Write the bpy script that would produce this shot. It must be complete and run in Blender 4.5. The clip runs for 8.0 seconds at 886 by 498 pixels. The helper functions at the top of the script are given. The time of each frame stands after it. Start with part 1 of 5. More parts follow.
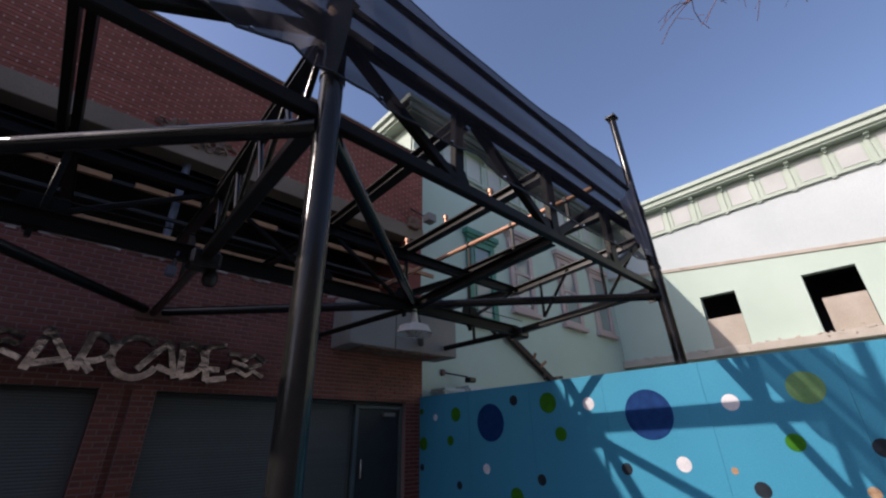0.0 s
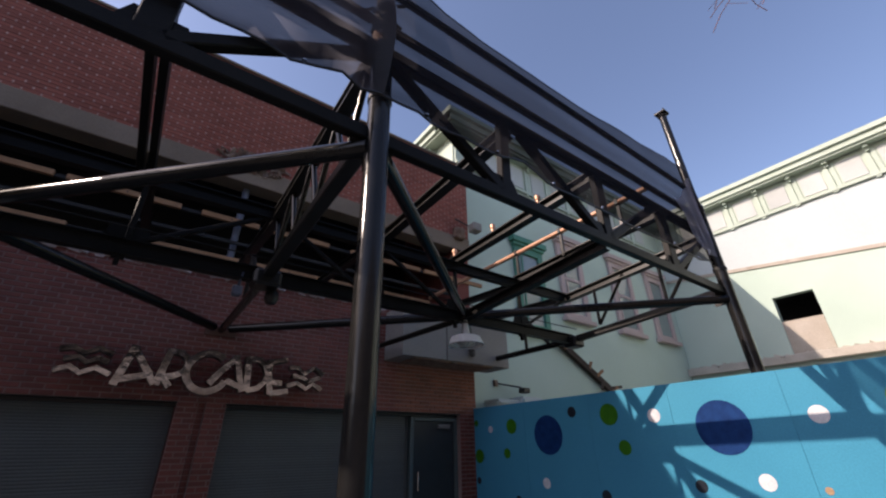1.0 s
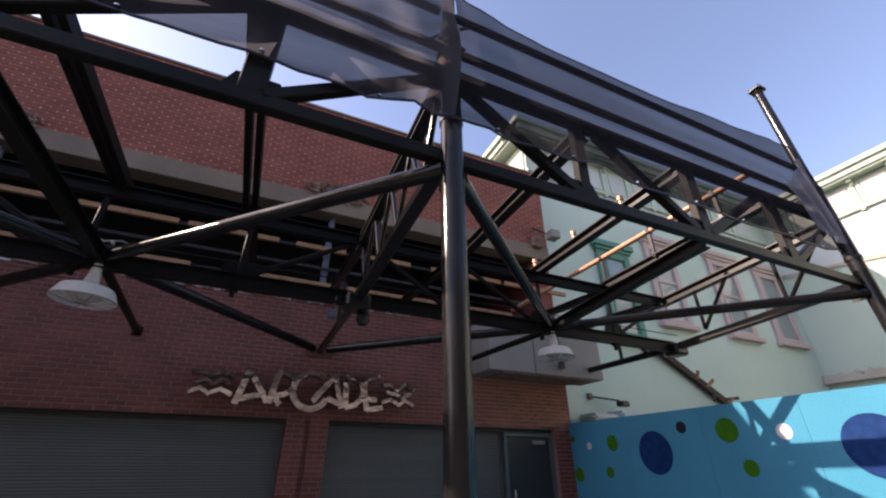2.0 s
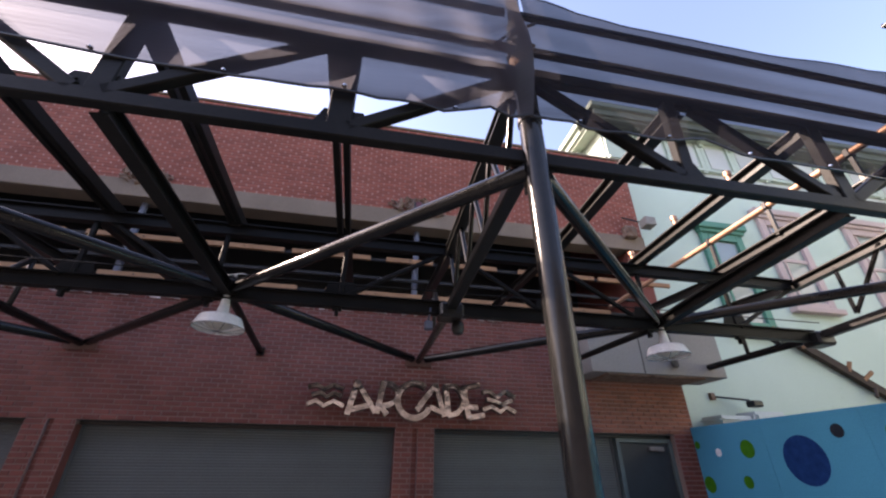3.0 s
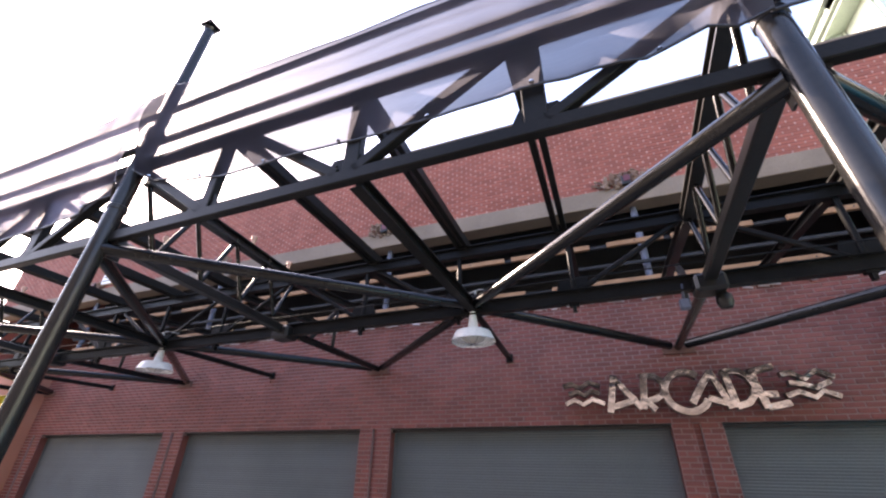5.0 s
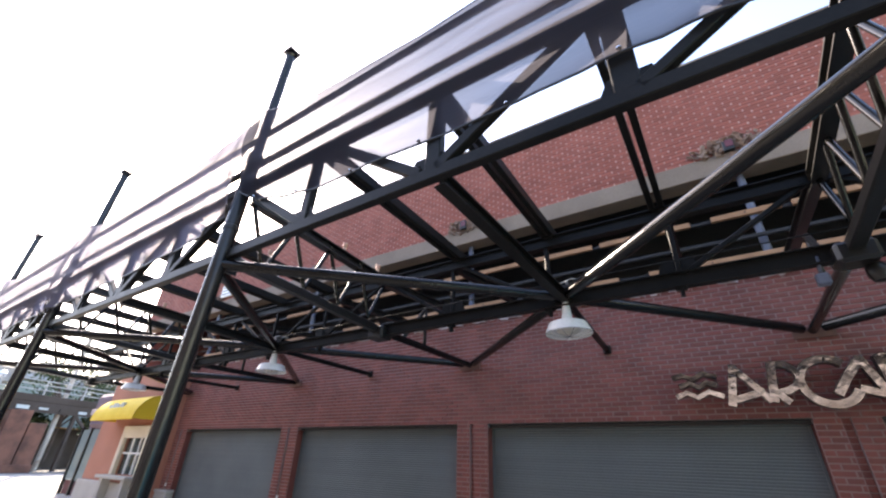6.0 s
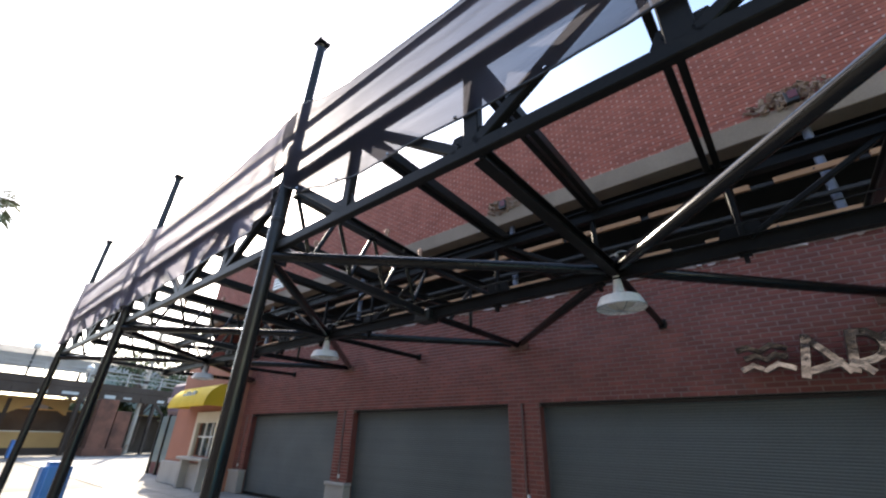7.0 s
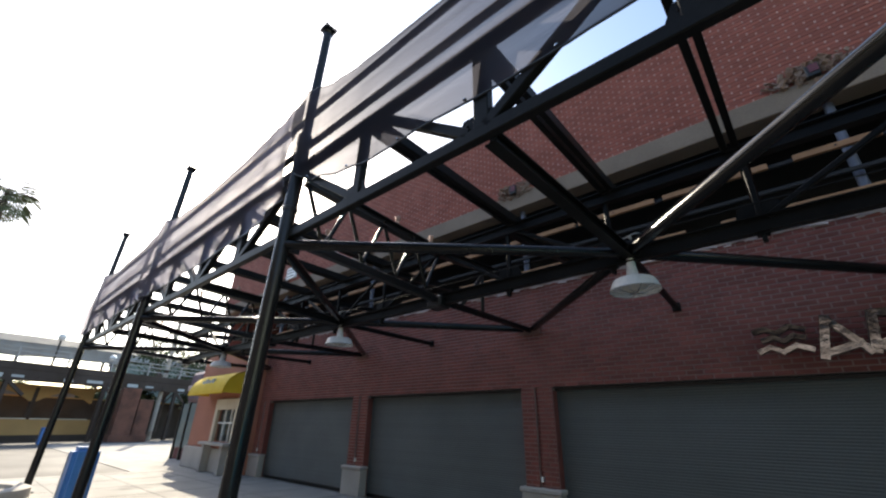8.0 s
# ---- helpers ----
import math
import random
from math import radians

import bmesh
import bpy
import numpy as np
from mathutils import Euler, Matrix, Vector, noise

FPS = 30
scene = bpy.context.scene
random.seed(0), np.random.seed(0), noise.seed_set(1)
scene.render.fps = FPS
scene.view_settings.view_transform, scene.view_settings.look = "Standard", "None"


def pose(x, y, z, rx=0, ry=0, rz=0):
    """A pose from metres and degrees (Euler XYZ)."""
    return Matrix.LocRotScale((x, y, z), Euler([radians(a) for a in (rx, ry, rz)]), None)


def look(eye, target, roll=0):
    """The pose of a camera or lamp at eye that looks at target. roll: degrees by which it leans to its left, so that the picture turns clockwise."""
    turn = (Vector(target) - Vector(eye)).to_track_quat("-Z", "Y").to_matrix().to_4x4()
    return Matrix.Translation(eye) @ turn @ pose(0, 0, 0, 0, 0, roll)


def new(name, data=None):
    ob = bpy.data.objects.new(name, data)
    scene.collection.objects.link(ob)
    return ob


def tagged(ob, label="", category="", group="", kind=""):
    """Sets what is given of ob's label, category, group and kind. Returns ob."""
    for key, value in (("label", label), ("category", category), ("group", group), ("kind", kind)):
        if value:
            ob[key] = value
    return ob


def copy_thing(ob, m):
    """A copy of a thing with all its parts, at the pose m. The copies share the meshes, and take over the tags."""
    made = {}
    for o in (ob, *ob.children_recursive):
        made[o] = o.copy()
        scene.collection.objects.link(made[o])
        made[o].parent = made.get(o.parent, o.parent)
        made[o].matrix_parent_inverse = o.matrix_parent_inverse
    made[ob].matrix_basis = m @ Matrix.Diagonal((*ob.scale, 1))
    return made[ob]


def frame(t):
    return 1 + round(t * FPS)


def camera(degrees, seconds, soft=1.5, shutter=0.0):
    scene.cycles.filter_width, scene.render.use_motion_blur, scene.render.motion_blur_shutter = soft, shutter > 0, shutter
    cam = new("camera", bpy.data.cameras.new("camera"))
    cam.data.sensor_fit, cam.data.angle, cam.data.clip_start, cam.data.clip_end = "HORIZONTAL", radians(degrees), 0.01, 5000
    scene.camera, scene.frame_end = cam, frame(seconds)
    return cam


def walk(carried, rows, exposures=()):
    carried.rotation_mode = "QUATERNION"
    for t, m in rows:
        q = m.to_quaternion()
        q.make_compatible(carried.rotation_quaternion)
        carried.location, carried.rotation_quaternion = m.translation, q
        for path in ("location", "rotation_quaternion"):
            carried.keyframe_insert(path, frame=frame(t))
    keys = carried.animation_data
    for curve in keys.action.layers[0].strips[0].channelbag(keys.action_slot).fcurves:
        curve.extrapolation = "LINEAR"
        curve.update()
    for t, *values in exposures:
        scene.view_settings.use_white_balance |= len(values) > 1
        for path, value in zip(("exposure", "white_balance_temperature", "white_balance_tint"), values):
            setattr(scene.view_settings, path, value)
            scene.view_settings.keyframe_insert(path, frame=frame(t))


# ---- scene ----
cam = camera(95.23, 8.0, soft=2.2)
ROWS = [
    (0.0, -0.447, -7.044, 1.555, 115.00, 1.08, -42.47),
    (0.5, -0.482, -7.045, 1.557, 115.14, 1.01, -39.77),
    (1.0, -0.490, -7.025, 1.571, 116.42, 0.66, -35.65),
    (1.5, -0.509, -7.027, 1.579, 117.48, -0.02, -29.93),
    (3.0, -0.595, -7.003, 1.613, 118.81, -0.41, -11.08),
    (3.5, -0.621, -6.974, 1.636, 118.49, -1.21, -3.25),
    (4.0, -0.665, -6.967, 1.628, 118.77, -0.86, 5.14),
    (4.5, -0.703, -6.964, 1.609, 118.98, -1.05, 13.39),
    (5.0, -0.747, -6.965, 1.611, 118.49, -0.83, 21.29),
    (6.5, -0.879, -6.951, 1.614, 116.98, -1.95, 37.12),
    (7.0, -0.902, -6.938, 1.597, 115.26, -1.16, 39.63),
    (7.5, -0.917, -6.933, 1.585, 113.84, -1.02, 40.65),
    (8.0, -0.920, -6.934, 1.574, 113.52, -0.86, 41.36),
]
walk(cam, [(t, pose(*r)) for t, *r in ROWS], exposures=[(0.0, 0.46, 7200, 23), (1.5, 1.09, 8000, 26), (3.5, 2.54, 8300, 29), (4.5, 3.04, 8300, 28), (6.5, 2.56, 8000, 14), (8.0, 1.56, 7850, 9)])

# ---- light ----
SUN_AZ, SUN_EL = -70.5, 32.6
world = bpy.data.worlds.new("sky")
scene.world = world
world.use_nodes = True
wn = world.node_tree.nodes
sky = wn.new("ShaderNodeTexSky")
sky.sky_type = "NISHITA"
sky.sun_disc = False
sky.sun_elevation = radians(SUN_EL)
sky.sun_rotation = radians(SUN_AZ)
sky.air_density, sky.dust_density, sky.ozone_density = 1.0, 1.6, 4.5
wn["Background"].inputs["Strength"].default_value = 0.15
world.node_tree.links.new(sky.outputs[0], wn["Background"].inputs["Color"])
sun = new("sun", bpy.data.lights.new("sun", "SUN"))
sun.data.energy, sun.data.angle, sun.data.color = 2.7, radians(0.5), (1.0, 0.97, 0.91)
to_sun = Vector((math.sin(radians(SUN_AZ)) * math.cos(radians(SUN_EL)), math.cos(radians(SUN_AZ)) * math.cos(radians(SUN_EL)), math.sin(radians(SUN_EL))))
sun.matrix_world = look(Vector((-30, 12, 40)), Vector((-30, 12, 40)) - to_sun)


# ---- materials ----
def material(name, base, rough=0.6, metal=0.0, other=None, scale=3.0, amount=0.5, grain=60.0, bump=0.15, bump_size=None, per_object=0.0, per_island=0.0, spec=0.5, stain=None, stain_scale=0.8, stain_cut=0.6, rough_var=0.15):
    """Principled paint or stone: two noises mix base and other, a third one lays stains, fine relief on top."""
    m = bpy.data.materials.new(name)
    m.use_nodes = True
    n, l = m.node_tree.nodes, m.node_tree.links
    bsdf = n["Principled BSDF"]
    bsdf.inputs["Metallic"].default_value = metal
    bsdf.inputs["Specular IOR Level"].default_value = spec
    co = n.new("ShaderNodeTexCoord")
    big, fine = n.new("ShaderNodeTexNoise"), n.new("ShaderNodeTexNoise")
    big.inputs["Scale"].default_value, big.inputs["Detail"].default_value = scale, 5
    fine.inputs["Scale"].default_value, fine.inputs["Detail"].default_value = grain, 3
    geo = n.new("ShaderNodeNewGeometry")
    for tex in (big, fine):
        l.new(geo.outputs["Position"], tex.inputs["Vector"])
    other = other or tuple(c * 0.6 for c in base)
    ramp = n.new("ShaderNodeMapRange")
    ramp.inputs["From Min"].default_value, ramp.inputs["From Max"].default_value = 0.35, 0.7
    ramp.inputs["To Max"].default_value = amount
    l.new(big.outputs["Fac"], ramp.inputs["Value"])
    mix = n.new("ShaderNodeMix")
    mix.data_type = "RGBA"
    mix.inputs["A"].default_value, mix.inputs["B"].default_value = (*base, 1), (*other, 1)
    l.new(ramp.outputs["Result"], mix.inputs["Factor"])
    colour = mix.outputs["Result"]
    speck = n.new("ShaderNodeMix")
    speck.data_type, speck.blend_type = "RGBA", "MULTIPLY"
    speck.inputs["Factor"].default_value = 0.35
    l.new(colour, speck.inputs["A"])
    l.new(fine.outputs["Fac"], speck.inputs["B"])
    bright = n.new("ShaderNodeHueSaturation")
    bright.inputs["Value"].default_value = 1.2
    l.new(speck.outputs["Result"], bright.inputs["Color"])
    colour = bright.outputs["Color"]
    if per_object or per_island:
        if per_object:
            src = n.new("ShaderNodeObjectInfo").outputs["Random"]
        else:
            src = geo.outputs["Random Per Island"]
        vary = n.new("ShaderNodeMapRange")
        vary.inputs["To Min"].default_value, vary.inputs["To Max"].default_value = 1.2 - (per_object + per_island), 1.2 + (per_object + per_island)
        l.new(src, vary.inputs["Value"])
        l.new(vary.outputs["Result"], bright.inputs["Value"])
    if stain:
        st = n.new("ShaderNodeTexNoise")
        st.inputs["Scale"].default_value, st.inputs["Detail"].default_value, st.inputs["Roughness"].default_value = stain_scale, 8, 0.65
        l.new(geo.outputs["Position"], st.inputs["Vector"])
        cut = n.new("ShaderNodeMapRange")
        cut.inputs["From Min"].default_value, cut.inputs["From Max"].default_value = stain_cut, stain_cut + 0.12
        l.new(st.outputs["Fac"], cut.inputs["Value"])
        lay = n.new("ShaderNodeMix")
        lay.data_type = "RGBA"
        lay.inputs["B"].default_value = (*stain, 1)
        l.new(cut.outputs["Result"], lay.inputs["Factor"])
        l.new(colour, lay.inputs["A"])
        colour = lay.outputs["Result"]
    l.new(colour, bsdf.inputs["Base Color"])
    rr = n.new("ShaderNodeMapRange")
    rr.inputs["To Min"].default_value, rr.inputs["To Max"].default_value = max(rough - rough_var, 0.03), min(rough + rough_var, 1)
    l.new(big.outputs["Fac"], rr.inputs["Value"])
    l.new(rr.outputs["Result"], bsdf.inputs["Roughness"])
    b = n.new("ShaderNodeBump")
    b.inputs["Strength"].default_value, b.inputs["Distance"].default_value = bump, 0.01
    l.new(fine.outputs["Fac"], b.inputs["Height"])
    l.new(b.outputs["Normal"], bsdf.inputs["Normal"])
    return m


STEEL = material("black_painted_steel", (0.008, 0.0078, 0.0073), 0.38, 0.0, (0.015, 0.0143, 0.0135), 2.5, 0.7, 35, 0.06, spec=0.42, stain=(0.032, 0.024, 0.02), stain_scale=1.4, stain_cut=0.66, rough_var=0.06)
STEEL_DULL = material("dull_black_steel_paint", (0.008, 0.0078, 0.0073), 0.42, 0.0, (0.016, 0.0152, 0.0143), 2.5, 0.7, 35, 0.12, spec=0.1, stain=(0.034, 0.026, 0.022), stain_scale=1.6, stain_cut=0.64, rough_var=0.1)
PIPE = material("glossy_black_pipe_paint", (0.006, 0.0058, 0.0055), 0.14, 0.0, (0.012, 0.0115, 0.011), 2.5, 0.7, 35, 0.03, spec=0.3, rough_var=0.04)
POLE = material("worn_dark_pole_paint", (0.012, 0.012, 0.012), 0.17, 0.0, (0.02, 0.019, 0.018), 3.0, 0.8, 30, 0.08, spec=0.3, rough_var=0.1, stain=(0.07, 0.04, 0.03), stain_scale=2.5, stain_cut=0.64)
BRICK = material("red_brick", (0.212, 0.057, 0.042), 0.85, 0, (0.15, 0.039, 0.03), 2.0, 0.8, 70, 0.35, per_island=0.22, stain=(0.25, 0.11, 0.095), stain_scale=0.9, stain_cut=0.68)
BRICK_TAN = material("tan_orange_brick", (0.25, 0.085, 0.052), 0.85, 0, (0.19, 0.062, 0.04), 2.0, 0.8, 70, 0.35, per_island=0.3)
BRICK_ONE = material("red_brick_single", (0.212, 0.057, 0.042), 0.85, 0, (0.15, 0.039, 0.03), 2.0, 0.8, 70, 0.35, per_object=0.22, stain=(0.25, 0.11, 0.095), stain_scale=0.9, stain_cut=0.68)
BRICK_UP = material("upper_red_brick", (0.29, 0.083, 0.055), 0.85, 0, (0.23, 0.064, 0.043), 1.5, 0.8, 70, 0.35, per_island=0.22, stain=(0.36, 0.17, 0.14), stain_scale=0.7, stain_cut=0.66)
MORTAR = material("mortar", (0.30, 0.185, 0.165), 0.95, 0, (0.26, 0.2, 0.18), 2.0, 0.8, 80, 0.3)
DOTJOINT = material("pale_head_joint", (0.44, 0.26, 0.22), 0.95, 0, (0.33, 0.16, 0.13), 3.0, 0.9, 80, 0.2, per_island=0.3)
CEMENT = material("pale_broken_cement", (0.45, 0.36, 0.33), 0.95, 0, (0.4, 0.32, 0.29), 3.0, 0.8, 60, 0.3, per_island=0.2)
MORTAR_UP = material("red_bed_mortar", (0.24, 0.075, 0.06), 0.95, 0, (0.2, 0.06, 0.05), 2.0, 0.8, 80, 0.3)
SHUTTER = material("grey_shutter_steel", (0.104, 0.116, 0.113), 0.6, 0.1, (0.086, 0.096, 0.094), 1.2, 0.6, 40, 0.06, per_object=0.06)
WALKWAY = material("grey_walkway_concrete", (0.3, 0.285, 0.26), 0.9, 0, (0.22, 0.21, 0.19), 1.2, 0.7, 45, 0.2, stain=(0.14, 0.13, 0.12), stain_cut=0.6)
CONCRETE = material("concrete", (0.42, 0.39, 0.35), 0.9, 0, (0.3, 0.28, 0.25), 1.2, 0.7, 45, 0.2, stain=(0.2, 0.18, 0.16), stain_cut=0.62)
PAVING = material("pale_paving", (0.14, 0.13, 0.115), 0.85, 0, (0.105, 0.098, 0.088), 0.5, 0.8, 30, 0.15, stain=(0.1, 0.09, 0.08), stain_scale=0.35, stain_cut=0.62)
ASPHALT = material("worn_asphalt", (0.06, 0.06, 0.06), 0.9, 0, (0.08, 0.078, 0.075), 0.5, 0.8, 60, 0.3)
GREEN = material("pale_green_stucco", (0.5, 0.62, 0.54), 0.9, 0, (0.44, 0.56, 0.48), 0.5, 0.9, 50, 0.2, stain=(0.36, 0.42, 0.36), stain_scale=0.5, stain_cut=0.64)
WHITE = material("white_stucco", (0.54, 0.6, 0.6), 0.9, 0, (0.48, 0.54, 0.54), 0.5, 0.8, 50, 0.2, stain=(0.5, 0.5, 0.46), stain_scale=0.6, stain_cut=0.68)
PLASTER = material("broken_beige_plaster", (0.5, 0.46, 0.4), 0.9, 0, (0.4, 0.36, 0.3), 2.0, 0.8, 50, 0.3, per_island=0.2)
TRIM_GREEN = material("pale_green_trim", (0.44, 0.52, 0.44), 0.7, 0, (0.38, 0.46, 0.38), 1.0, 0.7, 40, 0.1)
BRACKET = material("mint_bracket_paint", (0.38, 0.46, 0.38), 0.7, 0, (0.33, 0.41, 0.33), 1.0, 0.7, 40, 0.1)
FRIEZE = material("grey_frieze_panel", (0.5, 0.525, 0.505), 0.85, 0, (0.41, 0.43, 0.415), 1.0, 0.7, 40, 0.15, per_object=0.08)
PINK = material("dusty_pink_paint", (0.52, 0.40, 0.38), 0.8, 0, (0.44, 0.34, 0.32), 1.0, 0.7, 40, 0.1)
TEAL = material("teal_green_paint", (0.045, 0.23, 0.165), 0.6, 0, (0.035, 0.19, 0.13), 1.0, 0.7, 40, 0.1)
PLYWOOD = material("weathered_plywood", (0.40, 0.345, 0.28), 0.9, 0, (0.5, 0.45, 0.39), 1.2, 0.9, 30, 0.2, stain=(0.22, 0.15, 0.1), stain_scale=0.9, stain_cut=0.58)
TIMBER = material("bare_timber", (0.32, 0.165, 0.085), 0.85, 0, (0.23, 0.115, 0.06), 3.0, 0.8, 50, 0.2, per_object=0.15)
BEIGE = material("beige_plaster", (0.22, 0.165, 0.125), 0.9, 0, (0.16, 0.12, 0.09), 1.2, 0.8, 45, 0.25, stain=(0.13, 0.1, 0.08), stain_scale=0.8, stain_cut=0.62)
# Near-black for interior faces: the shade of open rooms is in the colour.
DARK = material("interior_shade_black", (0.02, 0.02, 0.022), 0.95, 0, None, 1.0, 0.6, 30, 0.2)
BLUECOL = material("blue_grey_column_paint", (0.10, 0.12, 0.17), 0.5, 0, (0.08, 0.09, 0.13), 2.0, 0.8, 40, 0.1)
COPPER = material("copper_pipe", (0.62, 0.34, 0.22), 0.45, 0.45, (0.45, 0.25, 0.16), 4.0, 0.8, 40, 0.1)
SHEET = material("grey_sheet_cladding", (0.42, 0.41, 0.39), 0.7, 0.1, (0.34, 0.33, 0.31), 0.8, 0.8, 30, 0.1, stain=(0.2, 0.17, 0.14), stain_scale=1.5, stain_cut=0.66)
BOXSHEET = material("dull_grey_cladding", (0.25, 0.235, 0.215), 0.75, 0.0, (0.2, 0.185, 0.17), 0.8, 0.8, 30, 0.1, stain=(0.13, 0.11, 0.09), stain_scale=1.5, stain_cut=0.64)
# Strong pale and dark mottle, there to be mirrored in the sign's chrome.
GREYWALL = material("reflection_mottle_render", (0.27, 0.225, 0.205), 0.9, 0, (0.07, 0.06, 0.058), 0.35, 1.0, 30, 0.1)
RUST = material("torn_rusty_plaster", (0.17, 0.09, 0.055), 0.95, 0, (0.26, 0.19, 0.15), 9.0, 1.0, 60, 0.5, stain=(0.08, 0.05, 0.04), stain_scale=8, stain_cut=0.55)
ENAMEL = material("white_enamel", (0.8, 0.8, 0.77), 0.3, 0, (0.7, 0.7, 0.66), 3.0, 0.6, 30, 0.05, stain=(0.5, 0.45, 0.38), stain_scale=5, stain_cut=0.7)
# Besides tarnish, the dark blotches paint in reflections of the dark canopy.
CHROME = material("chrome_tarnish_and_reflections", (0.9, 0.89, 0.88), 0.1, 1.0, (0.4, 0.37, 0.35), 5.0, 1.0, 9, 1.0, stain=(0.06, 0.05, 0.045), stain_scale=4.5, stain_cut=0.6, rough_var=0.06)
TARNISH = material("blackened_chrome", (0.26, 0.25, 0.24), 0.18, 1.0, (0.09, 0.08, 0.075), 6.0, 1.0, 13, 1.0, stain=(0.04, 0.03, 0.03), stain_scale=6.0, stain_cut=0.52, rough_var=0.06)
DARKMETAL = material("dark_sign_metal", (0.05, 0.05, 0.05), 0.4, 0.6, (0.1, 0.08, 0.06), 6.0, 0.8, 40, 0.15)
FENCE = material("bright_blue_plywood_paint", (0.034, 0.30, 0.46), 0.6, 0, (0.03, 0.27, 0.42), 1.0, 0.8, 60, 0.12, per_object=0.04, spec=0.2)
DOT_BLUE = material("deep_blue_paint", (0.004, 0.045, 0.17), 0.6, 0, (0.003, 0.028, 0.12), 9.0, 1.0, 60, 0.1, spec=0.12)
DOT_GREEN = material("grass_green_paint", (0.035, 0.2, 0.012), 0.6, 0, (0.025, 0.15, 0.012), 9.0, 1.0, 60, 0.1, spec=0.12)
DOT_OLIVE = material("olive_green_paint", (0.19, 0.35, 0.15), 0.6, 0, (0.13, 0.28, 0.11), 6.0, 1.0, 60, 0.1, spec=0.12)
DOT_WHITE = material("white_dot_paint", (0.75, 0.75, 0.76), 0.6, 0, (0.62, 0.62, 0.66), 9.0, 1.0, 60, 0.1)
DOT_BLACK = material("black_dot_paint", (0.015, 0.02, 0.03), 0.6, 0, (0.03, 0.04, 0.05), 9.0, 1.0, 60, 0.1, spec=0.12)
DOT_SAND = material("bare_sand_patch", (0.5, 0.33, 0.2), 0.8, 0, (0.3, 0.18, 0.1), 20.0, 1.0, 60, 0.1)
YELLOW = material("yellow_awning_cloth", (0.75, 0.50, 0.03), 0.8, 0, (0.66, 0.42, 0.02), 2.0, 0.8, 120, 0.15)
ORANGE = material("terracotta_stucco", (0.40, 0.16, 0.10), 0.85, 0, (0.32, 0.125, 0.08), 0.8, 0.8, 50, 0.2)
PURPLE = material("plum_paint", (0.10, 0.045, 0.075), 0.6, 0, (0.075, 0.035, 0.055), 1.5, 0.8, 40, 0.1)
MAROON = material("maroon_board", (0.13, 0.025, 0.035), 0.6, 0, (0.1, 0.02, 0.03), 1.5, 0.8, 40, 0.1)
CREAM = material("cream_paint", (0.68, 0.60, 0.46), 0.8, 0, (0.6, 0.52, 0.4), 1.0, 0.8, 40, 0.1)
RAG = material("faded_grey_rag", (0.17, 0.16, 0.17), 0.95, 0, (0.09, 0.085, 0.09), 14.0, 1.0, 90, 0.4)
TAPE = material("tan_tape", (0.42, 0.24, 0.16), 0.6, 0, (0.3, 0.17, 0.11), 12.0, 0.8, 60, 0.2)
HALL = material("grey_green_hall_render", (0.27, 0.33, 0.29), 0.9, 0, (0.22, 0.27, 0.24), 0.4, 0.9, 30, 0.15)
LENSGLASS = material("frosted_lamp_lens", (0.55, 0.52, 0.45), 0.4, 0, (0.45, 0.42, 0.36), 6.0, 0.6, 40, 0.05)
OCHRE = material("ochre_wall_paint", (0.52, 0.31, 0.12), 0.85, 0, (0.42, 0.25, 0.1), 0.6, 0.8, 40, 0.1)
BIN_BLUE = material("blue_plastic", (0.06, 0.22, 0.5), 0.35, 0, (0.025, 0.13, 0.38), 2.0, 0.6, 30, 0.05)
# Dark brown, lifted so that the haze over the far walkway is in it.
DECK = material("hazed_girder_brown", (0.085, 0.066, 0.056), 0.85, 0, (0.06, 0.045, 0.035), 0.7, 0.9, 30, 0.15, spec=0.15)
BROWN = material("brown_pier_brick", (0.2, 0.085, 0.055), 0.9, 0, (0.08, 0.04, 0.03), 1.5, 0.9, 40, 0.2)
BARK = material("grey_brown_bark", (0.14, 0.10, 0.085), 0.95, 0, (0.08, 0.06, 0.05), 6.0, 0.8, 60, 0.5)
TWIG = material("reddish_twig_bark", (0.2, 0.095, 0.085), 0.9, 0, (0.13, 0.065, 0.055), 6.0, 0.8, 60, 0.3)
LEAF = material("dull_green_leaf", (0.06, 0.09, 0.035), 0.7, 0, (0.04, 0.06, 0.025), 2.0, 0.8, 40, 0.1, per_island=0.5)
# Frond green made paler to carry the haze around the distant palm.
PALMLEAF = material("hazed_palm_frond_green", (0.16, 0.18, 0.1), 0.6, 0, (0.12, 0.14, 0.07), 2.0, 0.8, 40, 0.1, per_island=0.3)


def glass_material(name, tint):
    m = bpy.data.materials.new(name)
    m.use_nodes = True
    b = m.node_tree.nodes["Principled BSDF"]
    b.inputs["Base Color"].default_value = (*tint, 1)
    b.inputs["Roughness"].default_value = 0.06
    b.inputs["Specular IOR Level"].default_value = 0.8
    return m


PANE = glass_material("dark_window_glass", (0.03, 0.045, 0.05))
PANE_PALE = glass_material("dusty_window_glass", (0.22, 0.27, 0.26))


